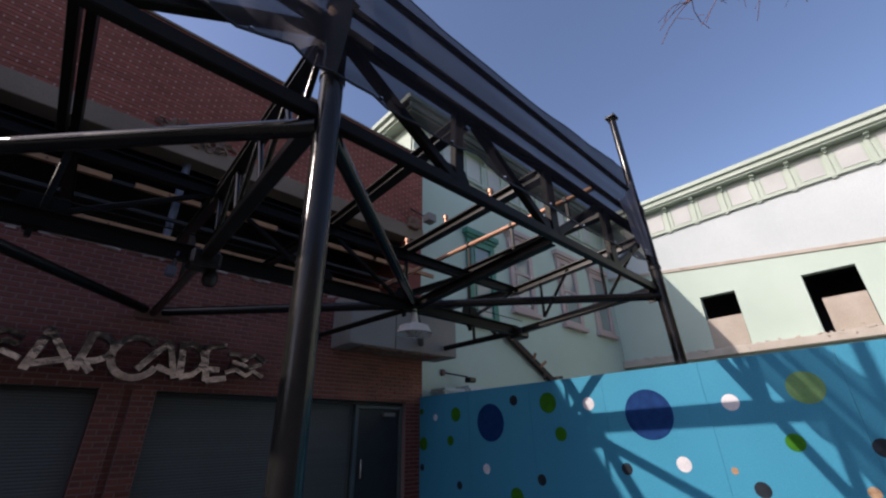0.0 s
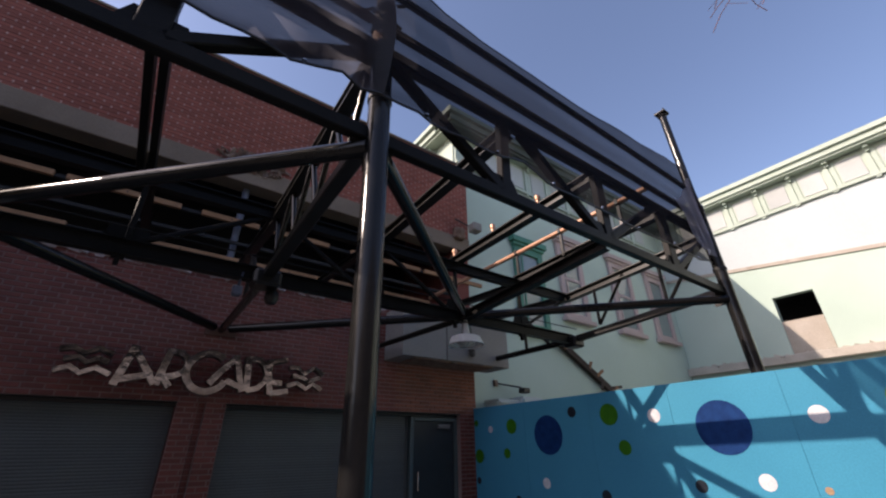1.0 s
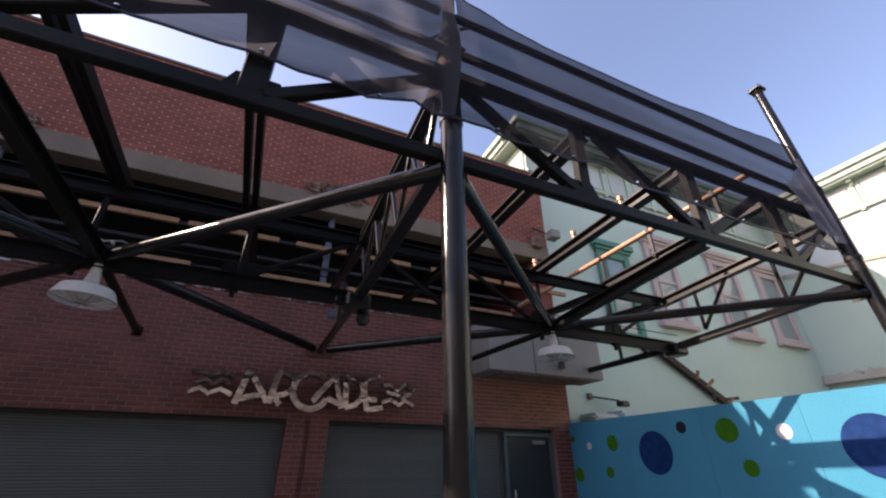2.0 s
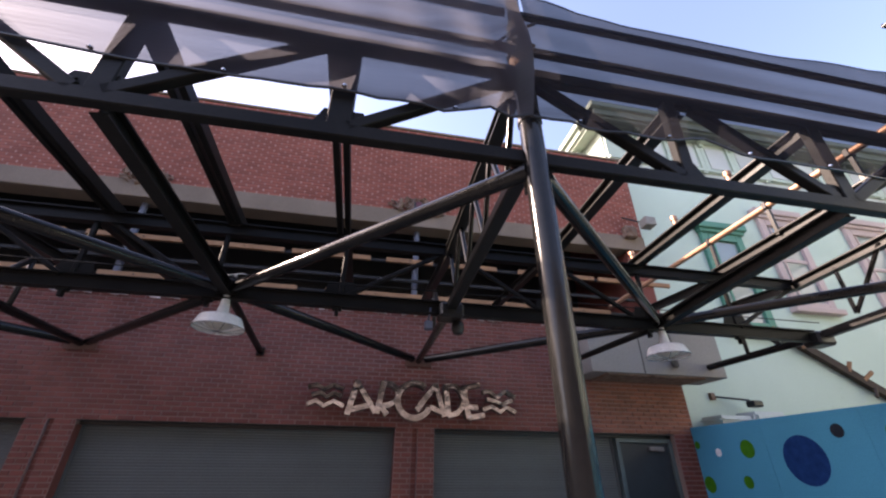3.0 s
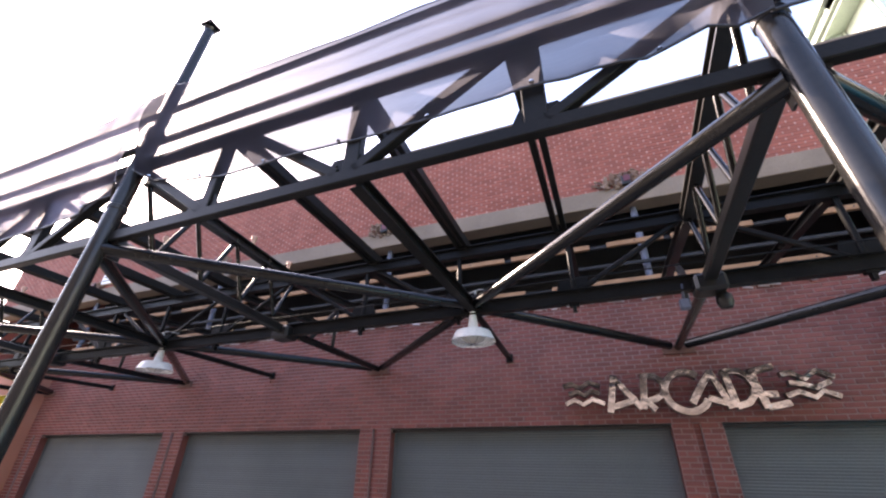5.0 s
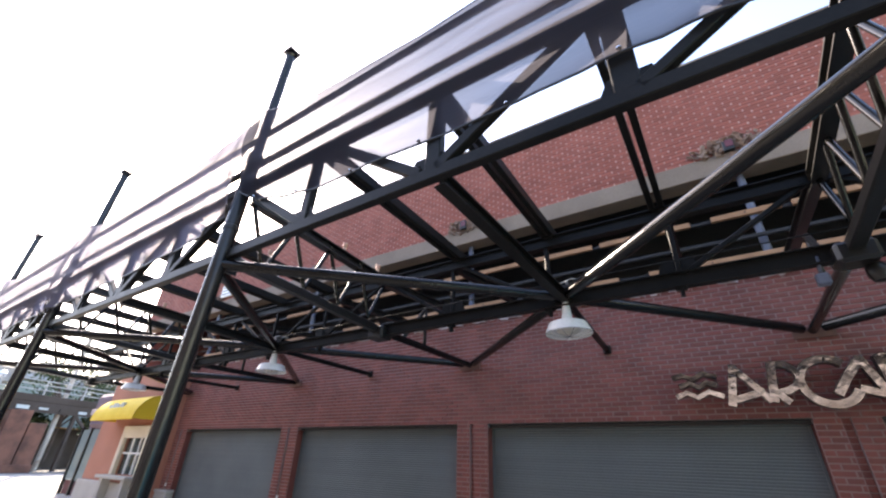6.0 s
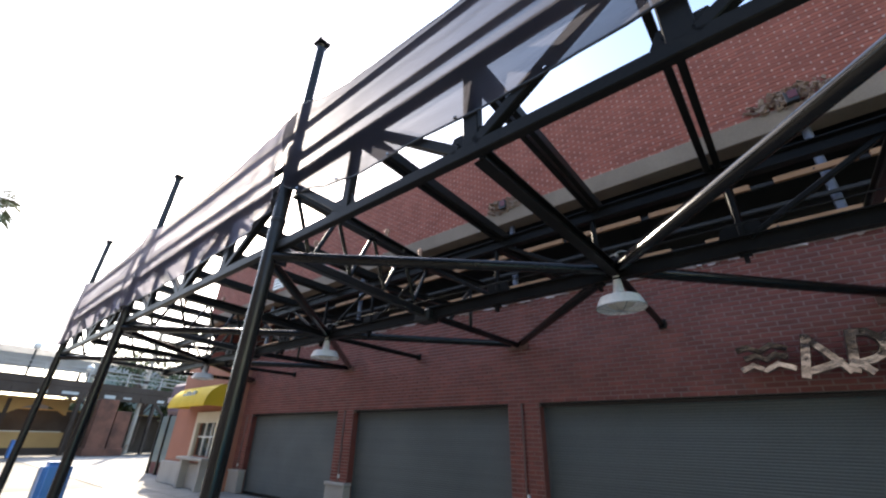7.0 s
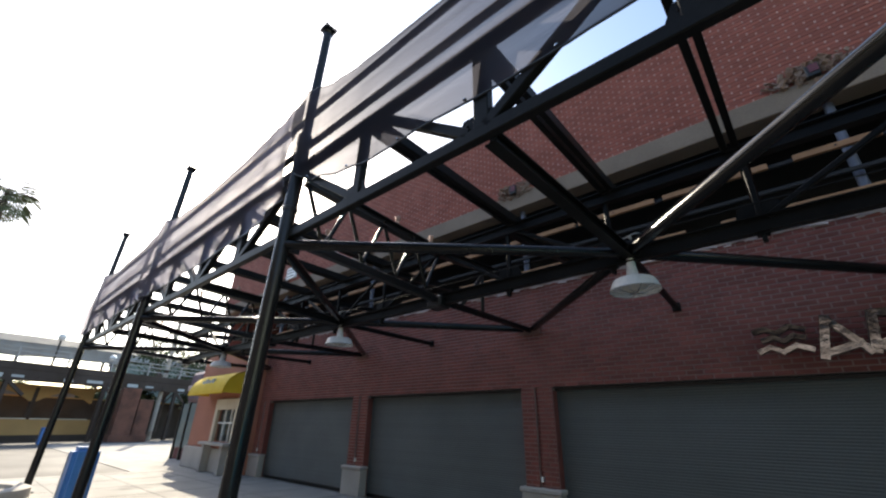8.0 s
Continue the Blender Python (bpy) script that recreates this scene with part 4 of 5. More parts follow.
bell = thing("hanging_speaker", "small dark round speaker hung under a truss node", "speaker", at=(POST0 + 0.1, MID + 0.05, MBOT - 0.02))
part("body", lathe([(0.001, -0.26), (0.05, -0.25), (0.075, -0.2), (0.07, -0.13), (0.03, -0.08), (0.012, -0.05), (0.012, 0.02)], 16), STEEL, bell, smooth=True)

tie = thing("tied_rag", "faded torn rag and tape wound round the upper post", "rag", at=(POST0 + 0.03, FRONT - 0.02, 4.42))
rt = random.Random(17)
bm = bmesh.new()
loops = []
for i in range(15):
    z = i / 14 * 0.42
    slim = 0.092 - 0.03 * (z / 0.42)
    loops.append([bm.verts.new(((slim + rt.uniform(-0.006, 0.014)) * math.cos(a), (slim + rt.uniform(-0.006, 0.014)) * math.sin(a), z + rt.uniform(-0.012, 0.012))) for a in [2 * math.pi * k / 18 for k in range(18)]])
for lo_, hi_ in zip(loops, loops[1:]):
    for k in range(18):
        bm.faces.new((lo_[k], lo_[(k + 1) % 18], hi_[(k + 1) % 18], hi_[k]))
part("wrap", bm, RAG, tie, smooth=True)
for k in range(7):
    ang = 2 * math.pi * k / 7 + rt.uniform(-0.3, 0.3)
    p = Vector((0.09 * math.cos(ang), 0.09 * math.sin(ang), rt.uniform(0.05, 0.4)))
    part("loose_end", sweep(rect(0.03, 0.006, 0.001), p, p + Vector((0.07 * math.cos(ang), 0.07 * math.sin(ang), rt.uniform(-0.09, 0.02)))), RAG, tie)
part("tape_band", lathe([(0.08, -0.16), (0.086, -0.15), (0.086, -0.03), (0.08, -0.02)], 20), TAPE, tie, "peeling tan tape band")
jbox = thing("junction_box", "small grey conduit box hung beside the truss node", "junction box", at=(0.08, MID, MBOT - 0.06))
part("body", boxes(((-0.045, -0.04, -0.2), (0.045, 0.04, -0.1)), bevel=0.012), BLUECOL, jbox)
part("conduit", sweep(circle(0.014, 8), (0.0, 0, -0.1), (0.02, 0, 0.06)), BLUECOL, jbox, smooth=True)
for k in (0, -1, -2):
    cable = thing("lamp_cable", "thin grey lamp cable looped over the truss node", "cable", "lamp cables", at=(POST0 + PITCH * k - PITCH / 2 + 0.16, MID, MBOT + 0.1))
    part("loop", tube([(-0.2, 0.02, 0.08), (-0.1, -0.06, 0.1), (0.0, -0.12, 0.05), (0.12, -0.1, 0.09), (0.3, -0.02, 0.06)], 0.008, 6), SHEET, cable)
    for x in (-0.06, 0.07):
        part("clip", boxes(((x - 0.012, -0.13, 0.03), (x + 0.012, -0.09, 0.07)), bevel=0.003), SHEET, cable)

# ---- blue hoarding ----
FX = 5.35
fence = thing("hoarding", "bright blue plywood hoarding painted with round dots", "fence", at=(FX, 0, 0))
edges = [0.0, -1.42, -2.82, -4.1, -5.38, -6.66, -7.94, -9.2, -10.5]
for a, b in zip(edges, edges[1:]):
    part("panel", boxes(((0, b + 0.0012, 0.03), (0.02, a - 0.0012, 2.34)), bevel=0.001), FENCE, fence)
for y in edges[1:]:
    part("stud", boxes(((0.02, y - 0.045, 0.02), (0.11, y + 0.045, 2.28))), TIMBER, fence)
DOTS = [(-0.5, 1.92, 0.055, DOT_WHITE), (-1.08, 1.95, 0.105, DOT_GREEN), (-1.94, 1.78, 0.235, DOT_BLUE), (-2.49, 2.1, 0.075, DOT_BLACK), (-3.16, 2.02, 0.125, DOT_GREEN), (-3.33, 1.57, 0.08, DOT_GREEN), (-3.85, 1.96, 0.08, DOT_WHITE), (-4.67, 1.78, 0.235, DOT_BLUE), (-4.96, 1.21, 0.075, DOT_WHITE), (-5.62, 1.86, 0.08, DOT_WHITE), (-6.33, 1.96, 0.125, DOT_OLIVE), (-6.09, 1.44, 0.07, DOT_GREEN), (-6.73, 1.39, 0.075, DOT_BLACK), (-5.68, 0.99, 0.07, DOT_BLACK), (-5.47, 1.16, 0.035, DOT_SAND), (-6.54, 1.02, 0.05, DOT_SAND), (-4.25, 1.14, 0.065, DOT_BLACK), (-2.9, 0.95, 0.07, DOT_BLACK), (-1.8, 1.06, 0.07, DOT_WHITE), (-1.13, 0.78, 0.06, DOT_BLACK), (-0.09, 1.03, 0.055, DOT_BLACK), (0.0, 1.45, 0.1, DOT_GREEN), (-0.92, 1.5, 0.07, DOT_GREEN), (-0.05, 2.05, 0.05, DOT_GREEN), (-2.4, 0.7, 0.1, DOT_GREEN)]
GROW = {DOT_BLUE: 1.3, DOT_OLIVE: 1.3, DOT_GREEN: 1.22, DOT_WHITE: 1.12, DOT_BLACK: 1.1, DOT_SAND: 1.0}
for y, z, r, mat in DOTS:
    r *= GROW[mat]
    y = min(y, -r - 0.01)
    bm = bmesh.new()
    k = 28
    ring = [bm.verts.new((-0.003, y + r * math.cos(2 * math.pi * i / k), z + r * math.sin(2 * math.pi * i / k))) for i in range(k)]
    back = [bm.verts.new((0.0005, v.co.y, v.co.z)) for v in ring]
    bm.faces.new(ring)
    for i in range(k):
        bm.faces.new((ring[i], back[i], back[(i + 1) % k], ring[(i + 1) % k]))
    bmesh.ops.recalc_face_normals(bm, faces=bm.faces)
    part("painted_dot", bm, mat, fence)
# ---- green building behind ----
GY, GX = 0.5, 16.8
gw = thing("green_building", "pale green stucco theatre block with mint cornice and boarded openings", "building", at=(0, 0, 0))
part("south_wall", boxes(((5.44, GY, 0), (GX, GY + 0.3, 8.9))), GREEN, gw, "pale green stucco wall")
part("south_wall", boxes(((5.44, GY, 8.9), (GX, GY + 0.3, 10.5))), WHITE, gw, "white upper wall")
part("west_wall", boxes(((5.44, GY + 0.3, 0), (5.74, 14, 8.9)),), GREEN, gw)
part("west_wall", boxes(((5.44, GY + 0.3, 8.9), (5.74, 14, 10.3)),), WHITE, gw)
# wing wall with two openings
oy = [(-3.97, -2.83), (-7.2, -5.88)]
OZ0, OZ1 = 4.25, 6.2
for lo, hi in (((GX, -22, 0), (GX + 0.3, GY, OZ0)), ((GX, -22, OZ1), (GX + 0.3, GY, 10.5)), ((GX, oy[0][1], OZ0), (GX + 0.3, GY, OZ1)), ((GX, oy[1][1], OZ0), (GX + 0.3, oy[0][0], OZ1)), ((GX, -22, OZ0), (GX + 0.3, oy[1][0], OZ1))):
    part("wing_wall", boxes((lo, hi)), GREEN, gw, "pale green stucco wall with square openings")


def band_z(y):
    return 7.47 + 0.135 * (y + 2.58)


def sloped_band(y0, y1, low, high, x0, x1):
    """A flat band whose lower and upper edge follow the given heights."""
    bm = bmesh.new()
    vs = [bm.verts.new((x, y, z)) for x in (x0, x1) for y, z in ((y0, low(y0)), (y1, low(y1)), (y1, high(y1)), (y0, high(y0)))]
    for f in ((0, 1, 2, 3), (7, 6, 5, 4), (0, 4, 5, 1), (1, 5, 6, 2), (2, 6, 7, 3), (3, 7, 4, 0)):
        bm.faces.new([vs[i] for i in f])
    bmesh.ops.recalc_face_normals(bm, faces=bm.faces)
    return bm


part("wing_wall_upper", sloped_band(-11.0, GY, band_z, lambda y: 9.2, GX - 0.012, GX), WHITE, gw, "white upper wall")
part("broken_trim", sloped_band(-11.0, GY, lambda y: band_z(y) - 0.08, lambda y: band_z(y) + 0.04, GX - 0.05, GX - 0.012), PLYWOOD, gw, "stripped timber band")
# room behind the openings, its shade given by the near-black colour
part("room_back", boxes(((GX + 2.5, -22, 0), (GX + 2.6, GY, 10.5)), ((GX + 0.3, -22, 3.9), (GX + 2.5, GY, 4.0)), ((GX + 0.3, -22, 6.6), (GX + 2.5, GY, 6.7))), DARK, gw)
part("ledge", boxes(((GX - 0.25, -22, OZ0 - 0.28), (GX, GY, OZ0 - 0.02)), bevel=0.02), PLASTER, gw, "broken plaster ledge")
rl = random.Random(14)
bm = bmesh.new()
for i in range(220):
    r = bmesh.ops.create_cube(bm, size=1)
    bmesh.ops.transform(bm, matrix=Matrix.LocRotScale((GX - rl.uniform(0.02, 0.24), rl.uniform(-12, GY), OZ0 - 0.03 + rl.uniform(-0.1, 0.05)), Euler((rl.gauss(0, 0.4), rl.gauss(0, 0.3), rl.gauss(0, 0.3))), (rl.uniform(0.03, 0.1), rl.uniform(0.05, 0.28), rl.uniform(0.02, 0.06))), verts=r["verts"])
tagged(part("plaster_rubble", bm, PLASTER, gw, "loose broken pale plaster on the ledge"), kind="stuff")
for (y0, y1), cut in zip(oy, (0.0, 0.26)):
    part("board", boxes(((GX + 0.06, y0 + 0.02, OZ0), (GX + 0.09, y1 - cut, OZ0 + 1.1))), PLYWOOD, gw, "weathered board closing the lower opening")


def cornice(a, b, out, lift=0.0):
    """Frieze with panels and brackets and a projecting cornice along the edge from a to b; out is the way it faces."""
    a, b, out = Vector(a), Vector(b), Vector(out)
    along = (b - a).normalized()
    up = Vector((0, 0, 1))

    def slab(u0, u1, z0, z1, d0, d1, bm):
        c = [a + along * u + up * (z + lift) + out * d for u in (u0, u1) for d in (d0, d1) for z in (z0, z1)]
        vs = [bm.verts.new(p) for p in c]
        for f in ((0, 1, 3, 2), (4, 6, 7, 5), (0, 4, 5, 1), (2, 3, 7, 6), (0, 2, 6, 4), (1, 5, 7, 3)):
            bm.faces.new([vs[i] for i in f])
        bmesh.ops.recalc_face_normals(bm, faces=bm.faces)
        return bm

    ln = (b - a).length
    part("frieze_board", slab(0, ln, 9.2, 10.22, 0, 0.05, bmesh.new()), TRIM_GREEN, gw)
    part("frieze_moulding", slab(0, ln, 9.14, 9.22, 0, 0.12, bmesh.new()), TRIM_GREEN, gw)
    soffit = part("soffit", slab(-0.4, ln, 10.22, 10.3, -0.3, 0.42, bmesh.new()), BRACKET, gw)
    part("cornice", slab(-0.5, ln, 10.3, 10.5, -0.3, 0.5, bmesh.new()), TRIM_GREEN, gw)
    part("cornice_lip", slab(-0.58, ln, 10.5, 10.66, -0.3, 0.6, bmesh.new()), TRIM_GREEN, gw)
    n = int(ln / 1.04)
    for i in range(1, n):
        u = -0.04 + i * 1.04
        part("frieze_panel", slab(u + 0.17, u + 0.79, 9.3, 10.08, 0.05, 0.075, bmesh.new()), FRIEZE, gw, "grey recessed frieze panel" if i == 1 else "")
        bm = slab(u - 0.16, u - 0.03, 9.08, 10.22, 0.05, 0.10, bmesh.new())
        slab(u + 0.0, u + 0.12, 9.14, 10.22, 0.05, 0.085, bm)
        part("pilaster", bm, TRIM_GREEN, gw)
        bm = slab(u - 0.1, u + 0.04, 10.12, 10.22, 0.1, 0.3, bmesh.new())
        slab(u - 0.08, u + 0.02, 10.02, 10.13, 0.1, 0.18, bm)
        part("bracket", bm, BRACKET, gw)


cornice((GX, GY - 0.01, 0), (GX, -22, 0), (-1, 0, 0), 0.012)
cornice((5.44, GY, 0), (GX, GY, 0), (0, -1, 0))
cornice((5.44, GY + 0.02, 0), (5.44, 14, 0), (-1, 0, 0), -0.012)
part("roof", boxes(((5.8, GY + 0.35, 10.5), (24, 14, 10.6)), ((GX + 0.35, -22, 10.5), (24, GY, 10.6))), BEIGE, gw)


def facade_window(x0, x1, z0, z1, mat, label):
    w = part("window", boxes(((x0, GY - 0.1, z0), (x0 + 0.2, GY, z1)), ((x1 - 0.2, GY - 0.1, z0), (x1, GY, z1)), ((x0 + 0.2, GY - 0.1, z1 - 0.3), (x1 - 0.2, GY, z1)), ((x0 + 0.2, GY - 0.1, z0), (x1 - 0.2, GY, z0 + 0.16)), bevel=0.012), mat, gw, label)
    part("hood", boxes(((x0 - 0.12, GY - 0.22, z1), (x1 + 0.12, GY, z1 + 0.18)), ((x0 - 0.05, GY - 0.16, z1 - 0.1), (x1 + 0.05, GY, z1)), bevel=0.015), mat, w)
    part("sill", boxes(((x0 - 0.1, GY - 0.2, z0 - 0.14), (x1 + 0.1, GY, z0)), bevel=0.015), mat, w)
    part("pane", boxes(((x0 + 0.2, GY - 0.03, z0 + 0.16), (x1 - 0.2, GY - 0.01, z1 - 0.3))), PANE_PALE, w)
    part("meeting_rail", boxes(((x0 + 0.2, GY - 0.06, (z0 + z1) / 2 - 0.05), (x1 - 0.2, GY - 0.03, (z0 + z1) / 2 + 0.04))), mat, w)
    part("glazing_bar", boxes(((x0 + 0.32, GY - 0.05, z0 + 0.16), (x0 + 0.38, GY - 0.03, z1 - 0.3))), mat, w)


facade_window(7.5, 8.72, 4.5, 7.12, TEAL, "teal green painted window surround")
facade_window(9.5, 10.75, 5.15, 7.8, PINK, "dusty pink painted window surround")
facade_window(12.4, 13.75, 5.15, 7.85, PINK, "dusty pink painted window surround")
facade_window(14.85, 16.2, 5.2, 7.85, PINK, "dusty pink painted window surround")

beam = thing("fallen_gutter", "dark rusted broken beam leaning along the green wall", "beam", at=(0, 0, 0))
part("length", sweep(rect(0.14, 0.18), (8.6, 0.4, 4.5), (11.4, 0.38, 2.9)), DECK, beam)
rj = random.Random(31)
for i in range(14):
    u = rj.random()
    p = Vector((8.6 + 2.8 * u, 0.34, 4.5 - 1.6 * u))
    part("splinter", sweep(rect(0.05, 0.08), p, p + Vector((rj.uniform(-0.3, 0.45), rj.uniform(-0.12, 0.0), rj.uniform(-0.35, 0.2)))), DECK if i % 3 else TIMBER, beam)
part("splinter", sweep(rect(0.07, 0.12), (7.2, 0.4, 4.5), (8.9, 0.4, 4.4)), TIMBER, beam)
spot = thing("floodlight", "small floodlight on an arm above the hoarding", "floodlight", at=(6.8, 0.3, 2.8))
part("arm", sweep(circle(0.02, 8), (-0.35, 0.2, 0.2), (0.25, -0.1, 0.1)), STEEL, spot)
part("head", boxes(((0.2, -0.22, -0.03), (0.44, -0.02, 0.09)), bevel=0.025), STEEL, spot)
part("back_box", boxes(((-0.40, 0.12, 0.12), (-0.3, 0.2, 0.26)), bevel=0.01), RUST, spot)
tarp = thing("stacked_sheet", "crumpled pale sheet lying on top behind the hoarding", "sheet", at=(6.4, 0.1, 2.42))
part("sheet", boxes(((-0.5, -0.3, 0), (0.5, 0.3, 0.14)), ((0.2, -0.35, 0.0), (0.95, 0.2, 0.22)), bevel=0.06, segs=2), WHITE, tarp)
part("support", boxes(((-0.4, -0.2, -2.42), (0.8, 0.2, 0.0))), PLYWOOD, tarp)
cam_box = thing("wall_floodlight", "weathered floodlight at the end of the brick wall", "floodlight", at=(5.3, -0.05, 6.5))
part("head", boxes(((-0.1, -0.45, -0.1), (0.16, -0.2, 0.12)), bevel=0.02), BOXSHEET, cam_box)
part("arm", sweep(circle(0.02, 8), (-0.3, 0.05, 0.35), (0.0, -0.25, 0.05)), STEEL, cam_box)
part("stub", boxes(((-0.4, -0.12, -0.25), (-0.1, 0.05, 0.05)), bevel=0.03), RUST, cam_box)

# ---- ticket booth past the shutters ----
booth = thing("ticket_booth", "terracotta ticket booth with a barrel awning beside the shutters", "booth", at=(0, 0, 0))
BX0, BX1, BY = -19.6, LEFT, -0.5
WX0, WX1 = -17.2, -15.75
for lo, hi in (((BX0, BY, 0.02), (WX0, 0.3, 4.2)), ((WX1, BY, 0.02), (BX1, 0.3, 4.2)), ((WX0, BY, 0.02), (WX1, 0.3, 0.95)), ((WX0, BY, 2.0), (WX1, 0.3, 4.2))):
    part("wall", boxes((lo, hi)), ORANGE, booth, "terracotta stucco wall")
part("base", boxes(((BX0 - 0.05, BY - 0.1, 0.02), (BX1 + 0.05, BY, 0.72)), bevel=0.02), CONCRETE, booth, "grey stone base")
win = part("window", boxes(((WX0 - 0.2, BY - 0.12, 0.9), (WX0, BY, 2.3)), ((WX1, BY - 0.12, 0.9), (WX1 + 0.2, BY, 2.3)), ((WX0, BY - 0.12, 1.95), (WX1, BY, 2.3)), bevel=0.015), CREAM, booth, "cream window surround")
part("pane", boxes(((WX0, BY + 0.05, 0.95), (WX1, BY + 0.07, 1.95))), PANE, win)
for x in (-16.75, -16.25):
    part("mullion", boxes(((x - 0.025, BY, 0.95), (x + 0.025, BY + 0.05, 1.95))), ENAMEL, win)
part("rail", boxes(((WX0, BY - 0.002, 1.5), (WX1, BY + 0.045, 1.55))), ENAMEL, win)
part("counter", boxes(((WX0 - 0.3, BY - 0.42, 0.84), (WX1 + 0.3, BY - 0.12, 0.93)), bevel=0.015), CONCRETE, booth, "pale stone counter")
for x in (WX0 - 0.1, WX1 - 0.1):
    part("counter_leg", boxes(((x, BY - 0.34, 0.02), (x + 0.2, BY - 0.1, 0.84)), bevel=0.01), CONCRETE, booth)
bm = bmesh.new()
prof = [(-0.02 - 0.75 * math.sin(radians(a)), 2.44 + 0.72 * math.cos(radians(a))) for a in range(0, 91, 9)]
prof += [(y + 0.02, z - 0.02) for y, z in prof[::-1]]
AX0, AX1 = -18.5, -15.45
rings = [[bm.verts.new((x, BY + y, z)) for y, z in prof] for x in (AX0, AX1)]
for i in range(len(prof)):
    j = (i + 1) % len(prof)
    bm.faces.new((rings[0][i], rings[0][j], rings[1][j], rings[1][i]))
for r in rings:
    bm.faces.new(r)
half = len(prof) // 2
for x in (AX0, AX1):
    c = bm.verts.new((x, BY - 0.02, 2.44))
    rim = [bm.verts.new((x, BY + y, z)) for y, z in prof[:half]]
    for p, q in zip(rim, rim[1:]):
        bm.faces.new((c, p, q))
bmesh.ops.recalc_face_normals(bm, faces=bm.faces)
awn = part("awning", bm, YELLOW, booth, "bright yellow barrel awning cloth")
for i in range(4):
    part("lettering_bar", boxes(((-17.6 + 0.27 * i, BY - 0.67, 2.76), (-17.42 + 0.27 * i, BY - 0.6, 2.88 + 0.05 * (i % 2)))), FRIEZE, awn, "faded pale lettering bar")
side = part("side_sign", boxes(((-21.2, -0.4, 2.3), (-19.8, 0.0, 3.5)), bevel=0.12), PURPLE, booth, "plum rounded side board")
part("side_sign_trim", boxes(((-21.25, -0.44, 2.75), (-19.75, -0.4, 2.95)), bevel=0.015), PINK, side)
part("side_wall", boxes(((-23.7, 0.5, 2.35), (BX0, 0.8, 3.6)), ((-23.7, 0.5, 0.02), (BX0, 0.8, 0.5))), PURPLE, booth)
part("shop_back", boxes(((-23.6, 0.62, 0.5), (BX0, 0.7, 2.35))), DARK, booth)
part("low_board", boxes(((-23.6, 0.36, 0.02), (-21.0, 0.46, 0.95)), bevel=0.02), MAROON, booth, "maroon low board")
for i in range(4):
    part("shop_post", boxes(((-23.5 + 0.95 * i, 0.2, 0.02), (-23.4 + 0.95 * i, 0.3, 2.4))), STEEL, booth)
    part("shop_pane", boxes(((-23.4 + 0.95 * i, 0.26, 0.5), (-22.55 + 0.95 * i, 0.28, 2.3))), PANE_PALE, booth)
vent = thing("wall_vent", "small white louvred vent box on the upper wall", "vent", at=(-14.6, -0.004, 6.46))
part("casing", boxes(((-0.3, -0.09, 0), (0.32, -0.001, 0.44)), bevel=0.01), ENAMEL, vent)
for i in range(3):
    part("louvre", boxes(((-0.22, -0.105, 0.08 + 0.12 * i), (0.24, -0.09, 0.11 + 0.12 * i))), STEEL, vent)

# ---- plaza objects ----
bin_ = thing("litter_bin", "rounded blue plastic litter bin on the walkway", "bin", at=(-11.1, -5.08, 0.02))
part("body", boxes(((-0.21, -0.2, 0.02), (0.21, 0.2, 1.1)), bevel=0.07, segs=5), BIN_BLUE, bin_, smooth=True)
part("rim", boxes(((-0.15, -0.212, 0.12), (-0.09, -0.196, 1.0)), bevel=0.004), SHEET, bin_, "pale upright side strip")
part("foot", boxes(((-0.16, -0.15, -0.015), (0.16, 0.15, 0.03)), bevel=0.01), STEEL, bin_)
planter = thing("planter_ring", "low curved white kerb ring on the plaza", "kerb", at=(-14.6, -6.3, 0.0))
part("kerb", lathe([(0.8, 0.0), (0.8, 0.22), (0.95, 0.26), (1.1, 0.2), (1.12, 0.0)], 36), CONCRETE, planter, smooth=True)

# elevated walkway in the distance, running off at a slant
SLANT = radians(20)
bridge = thing("elevated_walkway", "dark steel elevated railway walkway across the plaza", "bridge", at=(-41, -5, -0.6))
bridge.rotation_euler = (0, 0, SLANT)
part("deck", boxes(((-4, -30, 5.2), (0, 60, 5.7)), bevel=0.03), DECK, bridge)
part("girder", boxes(((-0.1, -30, 4.5), (0.0, 60, 5.2))), DECK, bridge)
rb = random.Random(8)
for i in range(60):
    y = -30 + 1.5 * i
    part("girder_panel", boxes(((0.0, y + 0.1, 4.6 + 0.05 * (i % 3)), (0.05, y + 0.1 + rb.uniform(0.4, 1.1), 4.85 + 0.05 * (i % 2)))), FRIEZE if i % 3 else DECK, bridge)
    if i % 2 == 0:
        part("baluster", boxes(((-0.12, y, 5.7), (-0.04, y + 0.08, 6.7))), SHEET, bridge)
    if i % 4 == 0:
        part("bracket", sweep(rect(0.14, 0.2), (-0.05, y, 4.5), (-0.05, y + 1.1, 3.6)), DECK, bridge)
        part("column", boxes(((-0.25, y - 0.12, 0), (0.0, y + 0.12, 4.5)), bevel=0.02), DECK, bridge)
for z in (6.05, 6.4, 6.7):
    part("handrail", boxes(((-0.11, -30, z - 0.04), (-0.05, 60, z + 0.03))), SHEET, bridge)
kiosk = thing("ochre_kiosk", "ochre kiosk with dark arched openings under the walkway", "building", at=(-44.2, -5, 0))
kiosk.rotation_euler = (0, 0, SLANT)
part("lower_wall", boxes(((0, -30, 0), (0.3, 6.2, 1.5)), bevel=0.02), OCHRE, kiosk)
